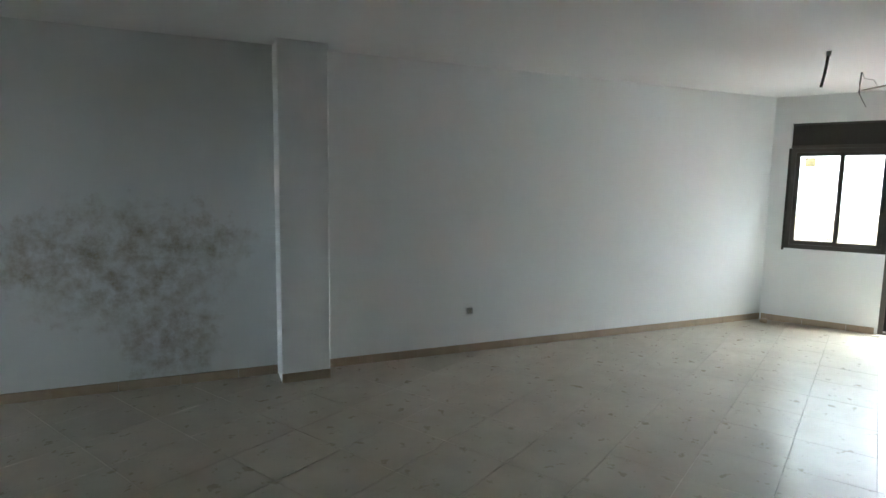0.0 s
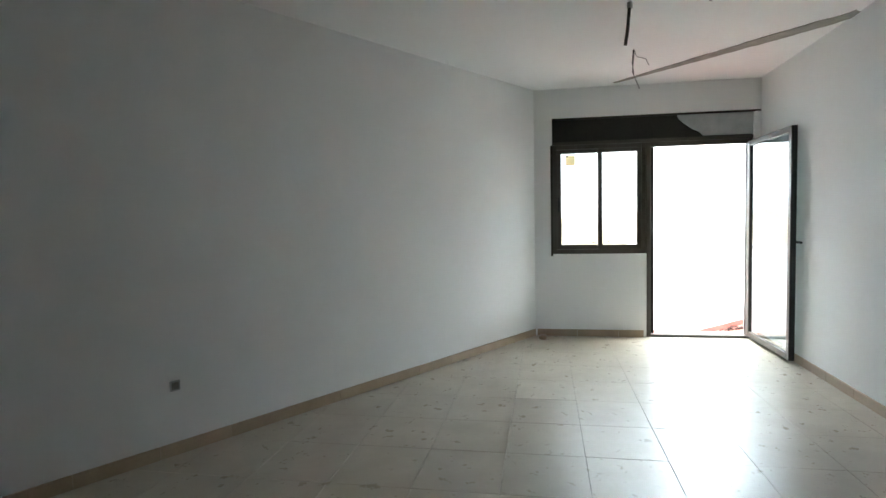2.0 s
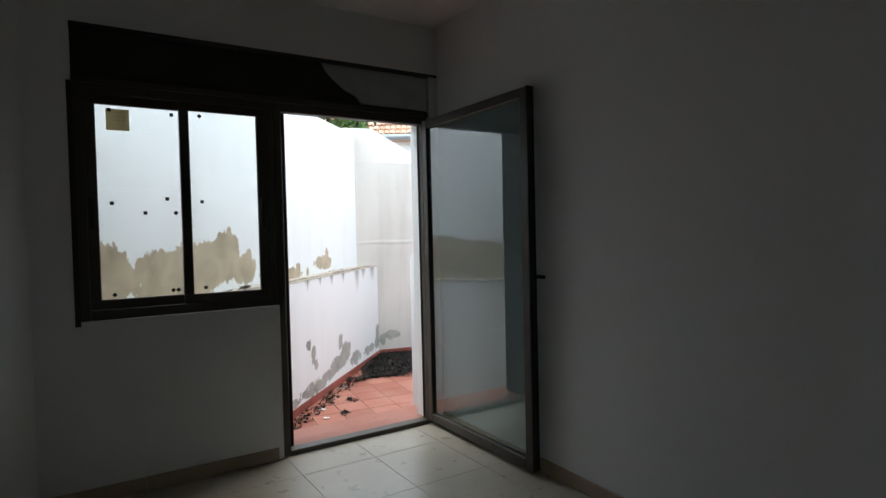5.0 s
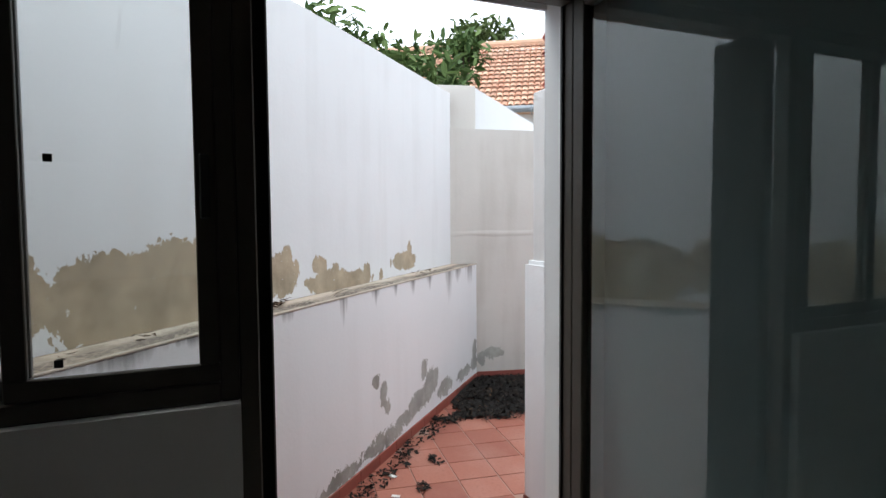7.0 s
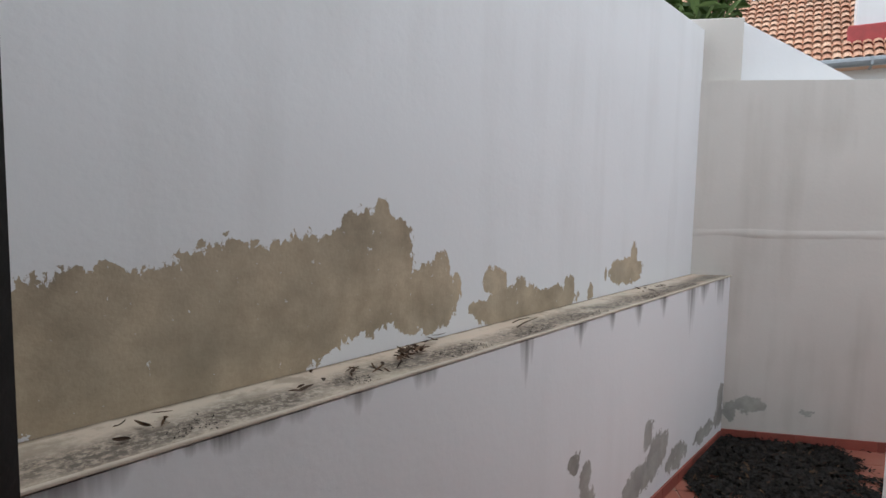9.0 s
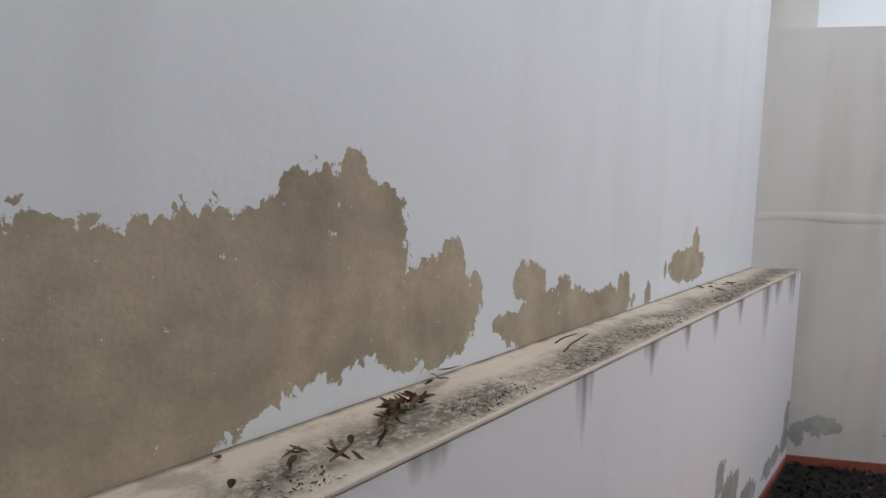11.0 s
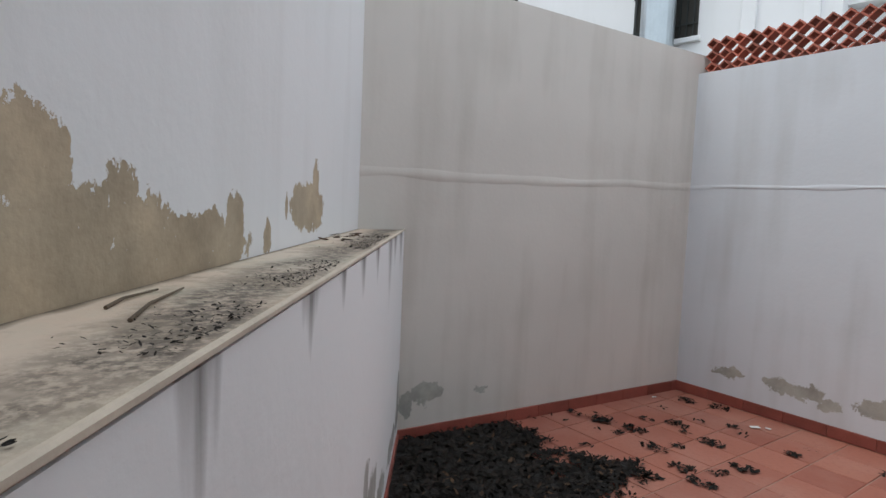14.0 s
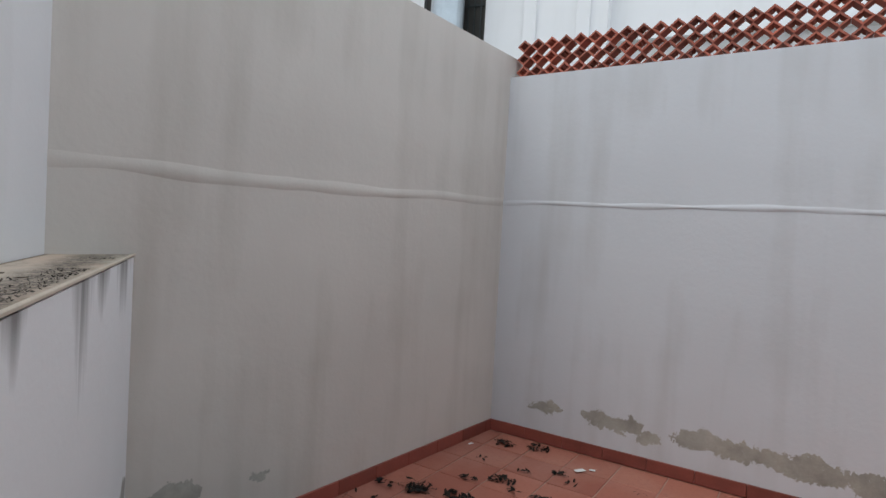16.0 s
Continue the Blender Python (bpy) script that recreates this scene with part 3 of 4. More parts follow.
# flat dark strip gives the shaded reveal beside the frame by colour
part("gap", boxed(XD - 0.003, FX0 + 0.03, WIN_Y0 - 0.004, WIN_Y0 + 0.02, SILL - 0.02, HEAD), dark_gap, win, "dark strip standing in for the shaded gap beside the frame")


def sash(y0, y1, x0, x1, handle_y, dots):
    s = part("sash", boxed(x0, x1, y1, y0, SILL + 0.05, SILL + 0.098, 0.003), frame_metal, win)
    part("sash_rail", boxed(x0, x1, y1, y0, HEAD - 0.09, HEAD - 0.045, 0.003), frame_metal, s)
    for a in (y0 - 0.048, y1):
        part("sash_stile", boxed(x0, x1, a, a + 0.048, SILL + 0.098, HEAD - 0.09, 0.003), frame_metal, s)
    g = part("pane", boxed((x0 + x1) / 2 - 0.003, (x0 + x1) / 2 + 0.003, y1 + 0.048, y0 - 0.048, SILL + 0.098, HEAD - 0.09), glass, s, "clear glass pane with small black pads")
    g.visible_shadow = False
    part("handle", boxed(x0 - 0.014, x0 - 0.001, handle_y - 0.012, handle_y + 0.012, 1.36, 1.52, 0.004), dark_rubber, s, "black recessed pull handle")
    for y, z in dots:
        m = pose((x0 + x1) / 2 - 0.005, y, z, 45 if (y + z) % 0.1 > 0.05 else 0, 0, 0)
        part("pad", boxed(-0.0015, 0.0015, -0.009, 0.009, -0.009, 0.009, 0, m), dark_rubber, s)
    return s


ym = 0.388
sl = sash(WIN_Y0 - 0.05, ym - 0.015, FX0 + 0.034, FX0 + 0.056, WIN_Y0 - 0.07, [(0.745, 1.965), (0.455, 1.965), (0.489, 1.515), (0.449, 1.44), (0.747, 1.49), (0.596, 1.44), (0.750, 1.02), (0.450, 1.025), (0.475, 1.025)])
sr = sash(ym + 0.035, WIN_Y1 + 0.045, FX0 + 0.006, FX0 + 0.028, WIN_Y1 + 0.07, [(0.320, 1.965), (0.320, 1.50), (0.315, 1.03)])
st = tagged(mesh_object("sticker", boxed(FX0 + 0.040, FX0 + 0.041, 0.655, 0.76, 1.862, 1.972), sticker_mat), "faded ochre label stuck on the window pane", "sticker")
for z, w in ((1.94, 0.07), (1.92, 0.05), (1.90, 0.06)):
    part("print_bar", boxed(FX0 + 0.0390, FX0 + 0.0398, 0.67, 0.67 + w, z, z + 0.008), pale_print, st)

# roller shutter box, left open over window and door
sb = empty("shutter_box", pose(0, 0, 0), "open roller shutter box above window and door, its inner shade a dark block", "shutter box", kind="structure")
# solid block in the open box, its dark colour replacing the shade inside
part("cavity_shade", boxed(FX0 + 0.01, XO - 0.1, BOX_Y1 + 0.002, WIN_Y0 - 0.002, HEAD + 0.02, BOX_TOP - 0.002), dark_gap, sb)
part("front_rail", boxed(FX0 - 0.01, FX1, BOX_Y1 + 0.002, WIN_Y0, HEAD, HEAD + 0.035, 0.004), frame_metal, sb)
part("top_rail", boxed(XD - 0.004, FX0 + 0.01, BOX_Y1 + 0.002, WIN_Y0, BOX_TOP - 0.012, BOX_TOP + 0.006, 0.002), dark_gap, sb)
bm = bmesh.new()
prof = [(-0.38, 2.355), (-1.18, 2.355), (-1.18, 2.125), (-0.64, 2.125), (-0.60, 2.17), (-0.53, 2.20), (-0.45, 2.26), (-0.40, 2.31)]
f = [bm.verts.new((FX0 - 0.004, y, z)) for y, z in prof]
g = [bm.verts.new((FX0 + 0.008, y, z)) for y, z in prof]
bm.faces.new(f)
bm.faces.new(g[::-1])
for i in range(len(prof)):
    bm.faces.new((f[i], g[i], g[(i + 1) % len(prof)], f[(i + 1) % len(prof)]))
bmesh.ops.recalc_face_normals(bm, faces=bm.faces)
part("torn_cover", bm, box_board, sb, "torn pale grey cover board")

# door frame
dr = empty("door_1", pose(0, 0, 0), "brown aluminium frame of the glazed patio door", "door", kind="structure")
bar("frame_post", dr, DOOR_Y0 - 0.001, DOOR_Y0 - 0.05, 0, HEAD)
bar("frame_post", dr, DOOR_Y1 + 0.045, DOOR_Y1, 0, HEAD)
bar("frame_head", dr, DOOR_Y0 - 0.05, DOOR_Y1 + 0.045, HEAD - 0.05, HEAD)
bar("threshold", dr, DOOR_Y0 - 0.05, DOOR_Y1 + 0.045, -0.004, 0.028, FX0 - 0.01, FX1 + 0.01)
part("outer_sill", boxed(FX1 + 0.012, XO + 0.012, DOOR_Y1 + 0.004, -0.175, -0.03, 0.006, 0.003), red_tile, dr)
for y in (DOOR_Y0 - 0.052, DOOR_Y1 + 0.044):
    part("seal", boxed(FX1 - 0.012, FX1 - 0.002, y, y + 0.008, 0.03, HEAD - 0.05), dark_rubber, dr)

part("shutter_guide", boxed(FX1 + 0.012, XO + 0.10, -0.168, -0.11, 0.0, HEAD - 0.002, 0.006), black_metal, dr, "dark shutter guide post")
for y in (-0.172, -0.11):
    part("seal", boxed(XO + 0.03, XO + 0.045, y, y + 0.004, 0.0, HEAD - 0.01), dark_rubber, dr)

# open leaf, hinged on the far post
LW = 1.06
leaf = empty("glass_door", pose(7.80, -1.095, 0, 0, 0, 180 + 0.0), "open glazed door leaf with grey-brown aluminium frame", "door")
part("stile", boxed(0.0, 0.055, -0.022, 0.022, 0.03, 2.05, 0.004), frame_metal, leaf)
part("stile", boxed(LW - 0.055, LW, -0.022, 0.022, 0.03, 2.05, 0.004), frame_metal, leaf)
part("seal", boxed(LW, LW + 0.006, -0.024, 0.024, 0.03, 2.05), dark_rubber, leaf, "black rubber edge seal")
part("rail", boxed(0.055, LW - 0.055, -0.022, 0.022, 0.03, 0.085, 0.004), frame_metal, leaf)
part("rail", boxed(0.055, LW - 0.055, -0.022, 0.022, 1.995, 2.05, 0.004), frame_metal, leaf)
g = part("pane", boxed(0.055, LW - 0.055, -0.004, 0.004, 0.085, 1.995), door_glass, leaf, "large greenish glass pane")
h = part("handle_plate", boxed(LW - 0.04, LW - 0.014, 0.022, 0.033, 0.94, 1.14, 0.003), dark_rubber, leaf, "black lever handle")
part("lever", boxed(LW - 0.06, LW + 0.035, 0.045, 0.065, 1.045, 1.065, 0.005), dark_rubber, h)
part("spindle", boxed(LW - 0.035, LW - 0.02, 0.033, 0.05, 1.048, 1.062), dark_rubber, h)
for z in (0.25, 1.05, 1.85):
    part("hinge", tube(bmesh.new(), [(-0.008, 0.012, z - 0.05), (-0.008, 0.012, z + 0.05)], 0.009), frame_metal, leaf)

# ---- small things in the room ----
sock = empty("wall_socket", PILASTER @ pose(-4.0, 0, 0.40), "grey empty electrical box set in the white wall", "socket")
part("frame", boxed(-0.03, 0.03, -0.006, 0.0, -0.03, 0.03, 0.004), socket_mat, sock)
part("opening", boxed(-0.02, 0.02, -0.0075, -0.006, -0.02, 0.02), groove_mat, sock, "dark opening")
cd = empty("hanging_conduit", pose(5.31, 0.44, CEIL), "black cable conduit hanging from the ceiling with loose grey wires", "cable")
part("conduit", tube(bmesh.new(), [(0, 0, 0.0), (0.004, 0.006, -0.08), (-0.004, 0.014, -0.17), (-0.012, 0.03, -0.27)], 0.011), conduit_mat, cd)
part("collar", tube(bmesh.new(), [(0, 0, 0), (0, 0, -0.035)], 0.018), wire_mat, cd)
cw = empty("loose_wires", pose(6.42, 0.25, CEIL), "loose grey electric wires hanging from the ceiling", "cable")
part("wire", tube(bmesh.new(), [(0, 0, 0.0), (0.01, 0.005, -0.09), (0.0, 0.015, -0.18), (0.03, -0.02, -0.25), (0.05, -0.05, -0.31)], 0.004, 6), wire_mat, cw)
part("wire", tube(bmesh.new(), [(0.01, 0, 0.0), (0.0, -0.02, -0.06), (0.0, -0.09, -0.08), (0.02, -0.12, -0.13)], 0.0035, 6), wire_mat, cw)
part("wire", tube(bmesh.new(), [(0.0, 0.006, 0.0), (0.015, 0.012, -0.1), (0.005, 0.006, -0.2)], 0.005, 6), conduit_mat, cw)
c2 = empty("ceiling_wire_stub", pose(5.1, 0.0, CEIL), "short grey wire stub hanging from the ceiling", "cable")
part("wire", tube(bmesh.new(), [(0, 0, 0.0), (0.006, 0, -0.05), (0.0, 0.01, -0.1)], 0.009), wire_mat, c2)
rb = empty("rubble_piece", pose(7.60, 1.02, 0), "small brown broken tile piece by the skirting", "rubble")
bm = boxed(-0.06, 0.06, -0.035, 0.035, 0, 0.045, 0.012)
for v in bm.verts:
    v.co += Vector((noise.noise(v.co * 20), noise.noise(v.co * 23 + Vector((3, 0, 0))), 0)) * 0.012
part("lump", bm, skirting_mat, rb)

# ---- patio things ----
def lattice(name, x, y, angle, z, cols, rows, w=0.112, h=0.098, depth=0.10, y0=0.05):
    """Openwork screen of clay diamonds."""
    root = empty(name, pose(x, y, z, 0, 0, angle), "openwork screen of red clay diamond blocks on the wall", "lattice screen", "clay lattice screens")
    bm = bmesh.new()
    t = 0.0115
    outer, inner = [], []
    for k in range(16):
        a = 2 * math.pi * k / 16
        s = abs(math.cos(a)) + abs(math.sin(a))
        wav = 1 + 0.07 * math.cos(8 * a)
        outer.append((math.cos(a) / s * w / 2 * 1.0, math.sin(a) / s * h / 2))
        inner.append((math.cos(a) / s * (w / 2 - t * 1.5) * wav, math.sin(a) / s * (h / 2 - t * 1.5) * wav))
    rings = [[bm.verts.new((p[0], yy, p[1])) for p in prof] for prof, yy in ((outer, 0), (outer, depth), (inner, depth), (inner, 0))]
    for a, b in ((0, 1), (1, 2), (2, 3), (3, 0)):
        for k in range(16):
            bm.faces.new((rings[a][k], rings[a][(k + 1) % 16], rings[b][(k + 1) % 16], rings[b][k]))
    bmesh.ops.recalc_face_normals(bm, faces=bm.faces)
    me = bpy.data.meshes.new("block")
    bm.to_mesh(me)
    bm.free()
    me.materials.append(clay)
    for j in range(rows):
        for i in range(cols):
            o = new("block", me)
            o.parent = root
            o.location = (w / 2 + i * w, y0, h / 2 + j * h)
            o.rotation_euler = (0, 0, radians(random.uniform(-1.2, 1.2)))
    return root


lattice("lattice_screen", 11.73, -5.752, RIGHT_ANG, 2.20, 34, 3)
lattice("lattice_screen", XO + 0.2, -2.07, 0, 2.15, 11, 4, y0=-0.16)


def leaves(bm, centre, spread, count, size, flat=0.5, heap=0.0, m=None):
    for _ in range(count):
        a, r = random.uniform(0, 2 * math.pi), math.sqrt(random.random())
        x, y = centre[0] + math.cos(a) * r * spread[0], centre[1] + math.sin(a) * r * spread[1]
        z = centre[2] + random.random() * heap * (1 - r * r) + 0.004
        s = size * random.uniform(0.5, 1.3)
        q = Euler((random.gauss(0, flat), random.gauss(0, flat), random.uniform(0, 6.3))).to_matrix()
        w = random.uniform(0.25, 0.5)
        pts = [(-s, 0, 0), (-0.3 * s, w * s, 0.15 * s), (0.5 * s, 0.7 * w * s, 0.1 * s), (s, 0, 0.22 * s), (0.4 * s, -w * s, 0.12 * s), (-0.4 * s, -0.8 * w * s, 0.1 * s)]
        vs = [bm.verts.new(Vector((x, y, z + 0.3 * s * flat)) + q @ Vector(p)) for p in pts]
        bm.faces.new(vs[:4])
        bm.faces.new([vs[0], vs[3], vs[4], vs[5]])


random.seed(11)
bm = bmesh.new()
def litter_distance(x, y):
    return math.hypot(x - 12.05, y + 3.1) + 0.55 * noise.noise(Vector((x * 2.1, y * 2.1, 4))) + 0.35 * noise.noise(Vector((x * 7, y * 7, 1)))


base = bmesh.new()
verts = {}
S = 0.025
for i in range(int(10.3 / S), int(12.5 / S)):
    for j in range(int(-4.9 / S), int(-1.9 / S)):
        x, y = i * S, j * S
        if litter_distance(x, y) < 0.94 and y < 8.52 - 0.94 * x and x < 12.38 + (y + 2.76) * 0.228:
            quad = []
            for di, dj in ((0, 0), (1, 0), (1, 1), (0, 1)):
                key = (i + di, j + dj)
                if key not in verts:
                    px, py = key[0] * S, key[1] * S
                    verts[key] = base.verts.new((px, py, PATIO + 0.003 + 0.028 * max(0, 0.94 - litter_distance(px, py)) + 0.016 * (1 + noise.noise(Vector((px * 21, py * 21, 0))))))
                quad.append(verts[key])
            base.faces.new(quad)
tagged(mesh_object("leaf_mulch", base, humus), "black rotted leaf mulch in the corner of the patio", "leaf litter", kind="stuff")
for _ in range(15000):
    x, y = random.uniform(10.3, 12.5), random.uniform(-4.9, -1.9)
    if y > 8.5 - 0.94 * x or x > 12.38 + (y + 2.76) * 0.228:
        continue
    away = litter_distance(x, y)
    if away > 1.02 + random.gauss(0, 0.05):
        continue
    leaves(bm, (x, y, PATIO + 0.02 * random.random() + (0.012 + 0.028 * max(0, 0.94 - away) if away < 0.94 else 0)), (0.01, 0.01), 1, 0.022, 0.4, 0.0)
for k in range(26):
    u = k / 25
    x = 9.35 + (11.2 - 9.35) * u
    y = 8.55 - 0.94 * x - 0.14 + random.uniform(-0.06, 0.03)
    leaves(bm, (x, y, PATIO), (0.12, 0.07), 20, 0.024, 0.4, 0.02)
tagged(mesh_object("leaf_litter", bm, dead_leaf), "heap of black rotting leaves on the red patio tiles", "leaf litter", kind="stuff")
bm = bmesh.new()
for _ in range(46):
    x, y = random.uniform(9.6, 11.7), random.uniform(-5.2, -2.6)
    leaves(bm, (x, y, PATIO), (0.05, 0.04), random.randint(2, 16), 0.022, 0.3, 0.012)
for x, y in ((11.35, -4.9), (11.5, -4.55), (11.25, -4.35), (11.0, -4.2), (11.05, -4.75), (10.75, -4.5), (11.55, -5.5), (11.3, -5.55), (10.4, -1.75), (10.0, -1.5), (10.85, -4.1), (11.1, -3.95)):
    leaves(bm, (x, y, PATIO), (0.09, 0.06), 36, 0.024, 0.3, 0.015)
tagged(mesh_object("scattered_leaves", bm, dead_leaf), "small clumps of dark dead leaves scattered on patio tiles", "leaf litter", kind="stuff")
bm = bmesh.new()
for _ in range(700):
    x, y = random.uniform(10.4, 12.4), random.uniform(-4.6, -2.0)
    if litter_distance(x, y) < 1.0 and y < 8.45 - 0.94 * x and x < 12.36 + (y + 2.76) * 0.228:
        leaves(bm, (x, y, PATIO + 0.04), (0.01, 0.01), 1, 0.02, 0.35, 0.0)
tagged(mesh_object("dry_leaf_flecks", bm, dry_leaf), "brown dry leaves lying on the black leaf mulch", "leaf litter", kind="stuff")
bm = bmesh.new()
M = along(BX, BY, BACK_ANG)


def curled_leaf(bm, at, length, width, turn, curl, lift):
    """One long dry leaf, bent along its length and folded along its rib."""
    q = Euler((random.gauss(0, 0.35), random.gauss(0, 0.2), turn)).to_matrix()
    rows = []
    for k in range(6):
        u = k / 5
        a = curl * (u - 0.5)
        p = Vector((length * (u - 0.5), 0.25 * length * math.sin(a * 1.7), lift + length * 0.22 * a * a))
        w = width * math.sin(math.pi * (0.06 + 0.88 * u)) ** 0.8
        rows.append([bm.verts.new(at + q @ (p + Vector((0, side * w, 0.45 * w * abs(side))))) for side in (-1, 0, 1)])
    for r, t in zip(rows, rows[1:]):
        for k in range(2):
            bm.faces.new((r[k], r[k + 1], t[k + 1], t[k]))


for u, v, n, r in ((1.30, -0.11, 34, 0.04), (1.20, -0.17, 9, 0.03), (0.98, -0.15, 5, 0.035), (1.45, -0.05, 6, 0.04), (1.08, -0.2, 5, 0.03), (3.62, -0.11, 16, 0.10), (0.75, -0.14, 6, 0.06), (0.35, -0.13, 7, 0.08), (-0.1, -0.15, 5, 0.07)):
    for _ in range(n):
        at = M @ Vector((u + random.gauss(0, r), max(-0.25, min(-0.02, v + random.gauss(0, r * 0.5))), 0.830 + 0.018 * random.random()))
        curled_leaf(bm, at, random.uniform(0.025, 0.06), random.uniform(0.004, 0.008), random.uniform(0, 6.3), random.uniform(-1.6, 1.6), 0.003)
tagged(mesh_object("ledge_leaves", bm, dry_leaf), "little heaps of dry brown leaves on the ledge", "leaf litter", kind="stuff")
for u, v, length, turn in ((1.95, -0.13, 0.26, 12.0), (2.02, -0.06, 0.16, 5.0)):
    tw = empty("twig", M @ pose(u, v, 0.829, 0, 0, turn), "thin dry brown twig lying on the ledge", "twig", "twigs on the ledge")
    part("stem", tube(bmesh.new(), [(0, 0, 0), (length * 0.4, 0.006, 0.002), (length, -0.004, 0.001)], [0.003, 0.0025, 0.0015], 6), bark, tw)
bm = bmesh.new()
for _ in range(2600):
    u = random.uniform(0.0, 4.6)
    v = -0.25 + abs(random.gauss(0, 0.05))
    if noise.noise(Vector((u * 2.2, 0, 1))) < -0.05:
        continue
    leaves(bm, M @ Vector((u, min(v, -0.02), 0.825)), (0.004, 0.004), 1, 0.0045, 0.3, 0.0)
tagged(mesh_object("ledge_grit", bm, dead_leaf), "dark grit and crumbs along the edge of the ledge", "grit", kind="stuff")
for x, y, s in ((10.95, -5.3, 0.035), (10.88, -5.36, 0.02), (11.75, -5.35, 0.02), (9.95, -1.28, 0.03), (10.25, -1.35, 0.035)):
    pc = empty("paper_scrap", pose(x, y, PATIO + 0.003, 0, 0, random.uniform(0, 90)), "small white paper scrap on the patio tiles", "litter", "paper scraps")
    bm = boxed(-s, s, -s * 0.5, s * 0.5, 0, 0.004, 0.001)
    for v in bm.verts:
        v.co.z += 0.25 * s * (v.co.x / s) ** 2
    part("scrap", bm, paper_mat, pc)
# dangling wire on the peeling wall near its top
wv = empty("wall_wire", along(BX, BY, BACK_ANG), "thin dark wire loop hanging on the patio wall", "cable")
part("wire", tube(bmesh.new(), [(1.0, -0.01, 2.79), (1.04, -0.02, 2.70), (1.12, -0.012, 2.58), (1.10, -0.012, 2.48), (0.98, -0.012, 2.44)], 0.004, 6), conduit_mat, wv)

# ---- beyond the walls ----
def tiled_house():
    """House with a terracotta roof, chimney and gutter."""
    A = -33.0
    c = Vector((7.2 + 14.5 * math.cos(radians(A)), -0.4 - 14.5 * math.sin(radians(-A)), 0))
    root = empty("house", pose(c.x, c.y, -0.9, 0, 0, A + 90 + 180), "white house with a terracotta tiled roof", "house")
    # own x runs along the eave, own y towards the back
    L0, L1, E, R, D = -8.0, 1.9, 5.15, 7.75, 3.4
    part("wall", boxed(L0 + 0.2, L1 - 0.2, 0.35, 7.0, 0, E + 0.1), outer_paint, root)
    bm = bmesh.new()
    n, rows = 58, 15
    for j in range(rows):
        y0, y1 = D * j / rows, D * (j + 1.25) / rows
        z0, z1 = E + (R - E) * j / rows + 0.05, E + (R - E) * (j + 1.25) / rows
        for i in range(n):
            xa = L0 + (L1 - L0) * i / n
            w = (L1 - L0) / n
            jit = random.uniform(-0.012, 0.012)
            k = 5
            lo, hi = [], []
            for q in range(k):
                a = math.pi * q / (k - 1)
                dx, dz = w * 0.5 * (1 - math.cos(a)), 0.075 * math.sin(a)
                lo.append(bm.verts.new((xa + dx, y0 + jit, z0 + dz)))
                hi.append(bm.verts.new((xa + dx, y1 + jit, z1 + dz * 0.8)))
            for q in range(k - 1):
                bm.faces.new((lo[q], lo[q + 1], hi[q + 1], hi[q]))
    r = mesh_object("roof_tiles", bm, roof_mat, root, "terracotta roof tiles")
    r["kind"] = "stuff"
    bm = bmesh.new()
    pr = [(0, E - 0.1), (D, R - 0.12), (2 * D, E - 0.1)]
    f = [bm.verts.new((L0, y, z)) for y, z in pr]
    g = [bm.verts.new((L1, y, z)) for y, z in pr]
    bm.faces.new(f)
    bm.faces.new(g[::-1])
    for i in range(3):
        bm.faces.new((f[i], g[i], g[(i + 1) % 3], f[(i + 1) % 3]))
    bmesh.ops.recalc_face_normals(bm, faces=bm.faces)
    part("roof_body", bm, roof_mat, root)
    part("ridge", tube(bmesh.new(), [(L0, D, R + 0.08), (L1, D, R + 0.08)], 0.13, 10), roof_mat, root)
    part("gutter", tube(bmesh.new(), [(L0, -0.08, E - 0.03), (L1 - 0.3, -0.08, E - 0.03)], 0.09, 10), gutter_mat, root, "grey zinc gutter")
    for x in (-1.4, -0.2, 1.0):
        part("gutter_bracket", boxed(x - 0.02, x + 0.02, -0.18, 0.3, E - 0.12, E + 0.03), gutter_mat, root)
    ch = part("chimney", boxed(0.75, 1.3, 0.7, 1.3, E + 0.2, R + 1.6, 0.02), outer_paint, root, "white chimney with red flashing")
    part("flashing", boxed(0.62, 1.45, 0.6, 1.4, E + 0.35, E + 0.85, 0.02), red_trim, ch)
    part("parapet", boxed(L1 - 0.15, L1 + 0.35, -0.1, 7.0, 0, E + 0.75, 0.01), outer_paint, root)
    part("parapet_trim", boxed(L1 - 0.28, L1 - 0.15, -0.12, 7.0, E + 0.2, E + 0.77, 0.01), red_trim, root)
    return root


tiled_house()


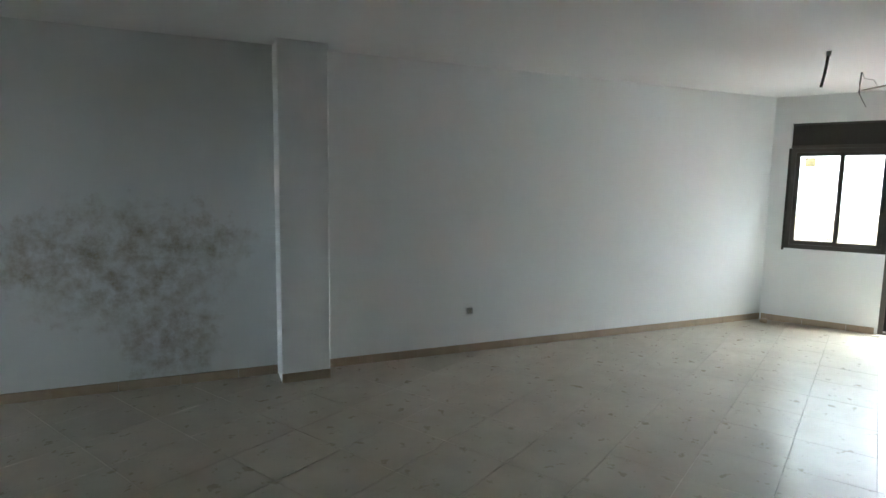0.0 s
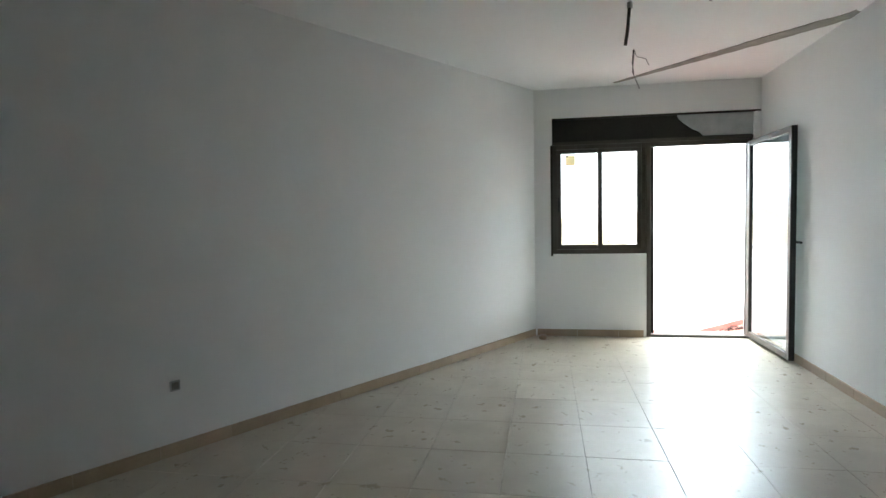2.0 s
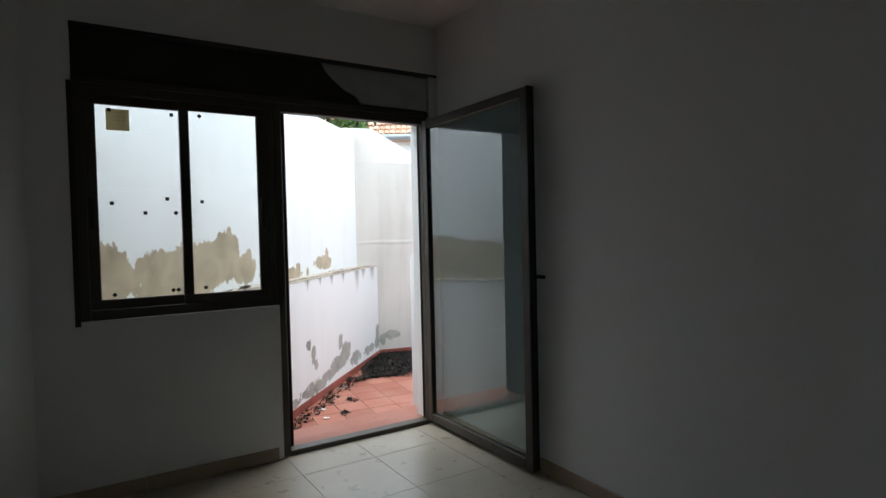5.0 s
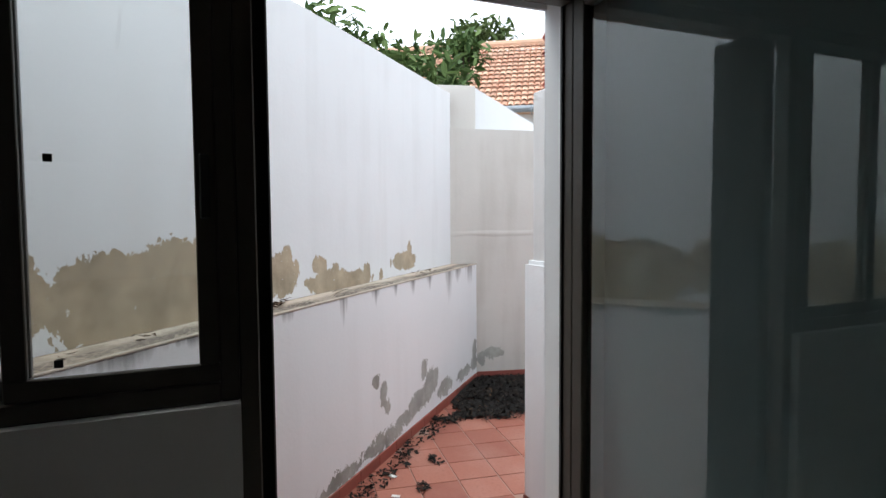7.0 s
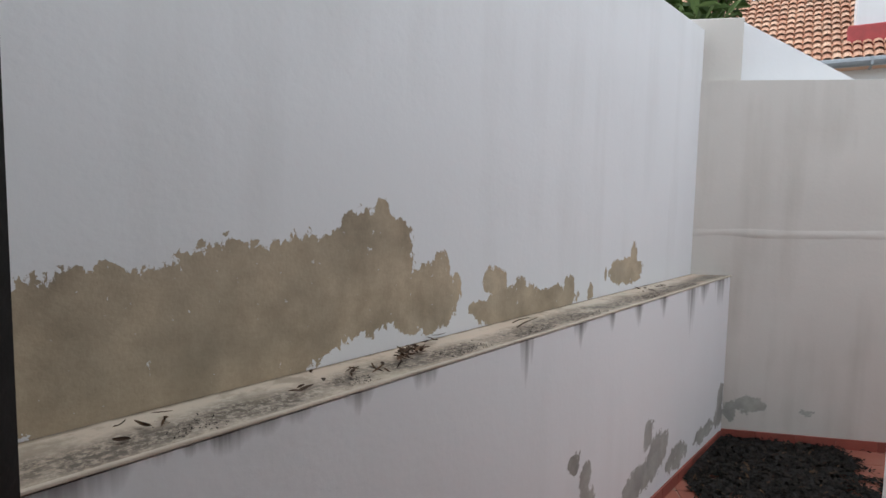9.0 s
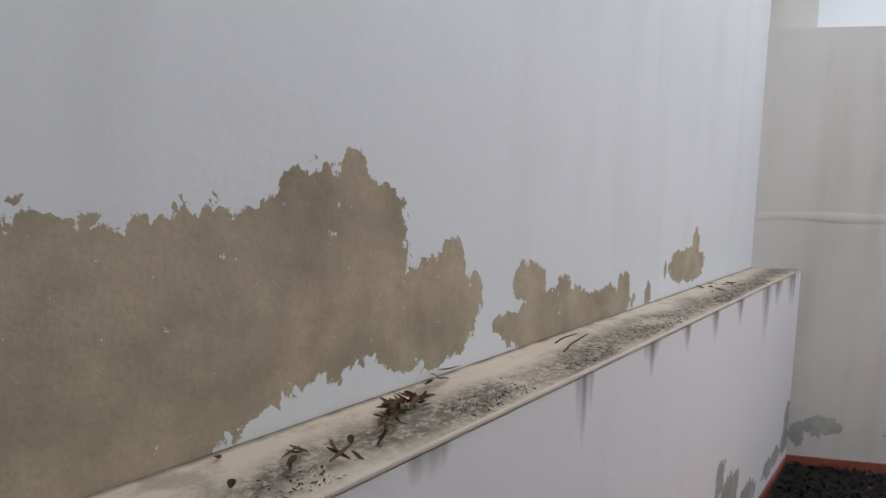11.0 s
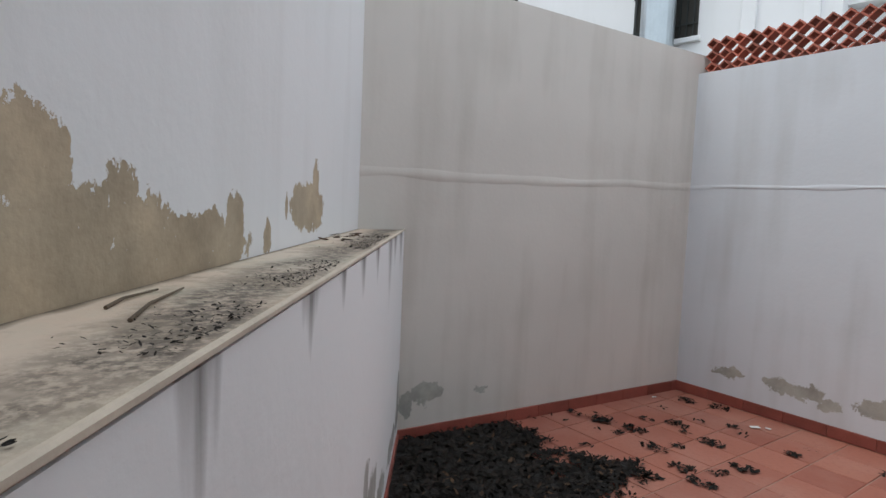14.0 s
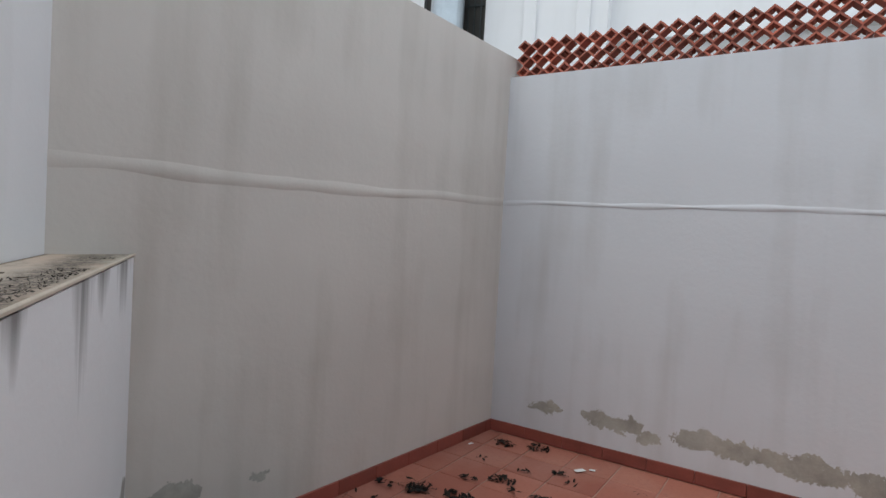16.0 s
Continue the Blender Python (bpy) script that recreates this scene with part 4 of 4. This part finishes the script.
def white_house():
    root = empty("white_house", pose(0, 0, -0.9), "white rendered house with barred windows behind the patio", "house")
    part("wall", boxed(12.2, 27.0, -20, -12.0, 0, 9.5), outer_paint, root)
    for x in (11.9, 12.9):
        part("pilaster", boxed(x + 0.6, x + 0.85, -12.0, -11.93, 0, 9.5, 0.01), outer_paint, root)
    for x in (14.55, 19.1):
        wn2 = part("window", boxed(x, x + 1.35, -12.0, -11.985, 5.35, 7.4), dark_gap, root, "dark window behind iron bars")
        part("sill", boxed(x - 0.08, x + 1.43, -12.0, -11.9, 5.25, 5.35, 0.01), outer_paint, wn2)
        for k in range(10):
            part("grille_bar", boxed(x + 0.06 + k * 0.135, x + 0.082 + k * 0.135, -11.96, -11.94, 5.35, 7.4), iron, wn2)
        for z in (5.6, 6.3):
            part("grille_rail", boxed(x, x + 1.35, -11.965, -11.945, z, z + 0.03), iron, wn2)
    part("flue", tube(bmesh.new(), [(15.15, -11.55, 3), (15.15, -11.55, 9.4)], 0.32, 24), galvanised, root, "shiny galvanised flue pipe")
    part("low_wing", boxed(4.0, 12.2, -20, -12.6, 0, 5.6), outer_paint, root)
    bm = bmesh.new()
    pr = [(4.0, 5.5), (12.6, 5.5), (12.6, 6.9), (4.0, 5.62)]
    f = [bm.verts.new((x, -12.3, z)) for x, z in pr]
    g = [bm.verts.new((x, -20, z)) for x, z in pr]
    bm.faces.new(f)
    bm.faces.new(g[::-1])
    for i in range(4):
        bm.faces.new((f[i], g[i], g[(i + 1) % 4], f[(i + 1) % 4]))
    bmesh.ops.recalc_face_normals(bm, faces=bm.faces)
    part("wing_roof", bm, outer_paint, root)
    return root


white_house()


def tree(name, x, y, h, r, count, size, mat, label, trunk=0.09, low=0.5):
    root = empty(name, pose(x, y, -0.9), label, "tree")
    part("trunk", tube(bmesh.new(), [(0, 0, 0), (0.05, 0.02, h * 0.3), (-0.03, 0.06, h * 0.55), (0.02, 0, h * 0.8)], [trunk, trunk * 0.8, trunk * 0.6, trunk * 0.25]), bark, root)
    tips = []
    for k in range(22):
        a = random.uniform(0, 6.3)
        rr = r * math.sqrt(random.random())
        z = h * low + (h * (1 - low)) * random.random()
        z = min(z, h * (1 - 0.35 * (rr / r) ** 2))
        tip = (math.cos(a) * rr, math.sin(a) * rr, z)
        tips.append(Vector(tip))
        if k < 9:
            part("limb", tube(bmesh.new(), [(0, 0, h * (0.25 + 0.04 * k)), (tip[0] * 0.5, tip[1] * 0.5, (h * (0.3 + 0.04 * k) + z) / 2), tip], [trunk * 0.5, trunk * 0.3, trunk * 0.1], 6), bark, root)
    bm = bmesh.new()
    for _ in range(count):
        t = random.choice(tips)
        p = t + Vector((random.gauss(0, 1), random.gauss(0, 1), random.gauss(0, 0.7))) * (r * 0.2)
        s = size * random.uniform(0.6, 1.2)
        q = Euler((random.gauss(0.3, 0.6), random.gauss(0, 0.6), random.uniform(0, 6.3))).to_matrix()
        w = 0.16
        pts = [(0, 0, 0), (0.35, w, 0.06), (0.75, w * 0.8, 0.05), (1, 0, -0.1), (0.75, -w * 0.8, 0.05), (0.35, -w, 0.06)]
        mid = [(0.35, 0, 0.0), (0.75, 0, 0.0)]
        vs = [bm.verts.new(p + q @ (Vector(c) * s)) for c in pts]
        ms = [bm.verts.new(p + q @ (Vector(c) * s)) for c in mid]
        for fc in ((vs[0], vs[1], ms[0]), (vs[1], vs[2], ms[1], ms[0]), (vs[2], vs[3], ms[1]), (vs[3], vs[4], ms[1]), (vs[4], vs[5], ms[0], ms[1]), (vs[5], vs[0], ms[0])):
            bm.faces.new(fc)
    cr = mesh_object("crown", bm, mat, root)
    return root


random.seed(5)
tree("tree", 14.0, -2.3, 5.55, 1.05, 3400, 0.24, loquat_leaf, "loquat tree with broad green leaves behind the wall")
tree("tree", 14.3, -0.7, 5.45, 0.95, 2000, 0.24, loquat_leaf, "loquat tree with broad green leaves behind the wall")
tree("tree", 14.4, -3.75, 5.0, 0.6, 1100, 0.24, loquat_leaf, "small loquat tree with broad green leaves behind the wall")
tree("tree", 31.8, -12.3, 11.9, 2.6, 5200, 0.55, pine_leaf, "distant round-crowned green pine tree", 0.25, low=0.45)

# ---- floor tiles ----
def tile_mesh(w, d, mat, t=0.010, bevel=0.0025):
    bm = boxed(-w / 2, w / 2, -d / 2, d / 2, -t, 0, bevel)
    me = bpy.data.meshes.new("tile")
    bm.to_mesh(me)
    bm.free()
    me.materials.append(mat)
    return me


TW, TD = 0.487, 0.434
me = tile_mesh(TW - 0.0026, TD - 0.0026, tile_mat, 0.010, 0.0004)
lane = radians(LEFT_ANG)
rest = []
for i in range(-28, 8):
    for j in range(-19, 28):
        cx, cy = 4.08 + TW * (i + 0.5), -0.088 + TD * (j + 0.5)
        wall_y = LY + math.tan(lane) * (cx - LX)
        if cx > XD + 0.1 or cy > wall_y + 0.45 or cx < -5.9 or (cx > 4.9 and cy < -1.5) or cy < -6.5:
            continue
        if cx > 1.6 and -1.6 < cy < 3.4:
            o = new("tile", me)
            o.parent = floor
            o.location = (cx, cy, random.uniform(-0.0006, 0.0))
        else:
            rest.append((cx, cy))
bm = bmesh.new()
for cx, cy in rest:
    box(bm, cx - TW / 2 + 0.001, cx + TW / 2 - 0.001, cy - TD / 2 + 0.001, cy + TD / 2 - 0.001, -0.010, 0)
ob = mesh_object("far_tiles", bm, tile_mat, floor)
ob["kind"] = "stuff"

PW = 0.306
me = tile_mesh(PW - 0.008, PW - 0.008, red_tile, 0.008, 0.003)
ca, sa = math.cos(radians(RIGHT_ANG + 180)), math.sin(radians(RIGHT_ANG + 180))
for i in range(-13, 4):
    for j in range(-2, 22):
        u, v = PW * (i + 0.42), PW * (j + 0.5) + 0.02
        x, y = 11.65 + ca * u - sa * v, -5.74 + sa * u + ca * v
        if y > 8.55 - 0.94 * x + 0.1 or x > 12.43 + (y + 2.76) * 0.228 + 0.1 or x < 8.1 or y < -5.75 + (11.75 - x) * 0.14 - 0.1:
            continue
        if x < 8.95 and -2.03 < y < -0.3:
            continue
        if x < 9.5 and -2.4 < y < -1.95:
            continue
        o = new("tile", me)
        o.parent = patio_floor
        o.location, o.rotation_euler = (x, y, PATIO + random.uniform(-0.0008, 0.0008)), (0, 0, radians(RIGHT_ANG + 180))

# the house stands a little further along the patio wall than its own axes were drawn
HOUSE = ("floor", "ceiling", "wall_east", "wall_facade", "wall_north", "wall_north_long", "wall_pilaster", "wall_south", "wall_south_corner", "wall_south_far", "wall_rear_fill_opening",
         "baseboard_north", "baseboard_north_far", "baseboard_pilaster", "baseboard_east", "baseboard_south", "baseboard_corner", "baseboard_corner_side",
         "trim_ceiling_strip", "window_1", "sticker", "shutter_box", "door_1", "glass_door", "wall_socket", "hanging_conduit", "loose_wires", "ceiling_wire_stub", "rubble_piece")
for name in HOUSE:
    bpy.data.objects[name].location.y -= 0.12
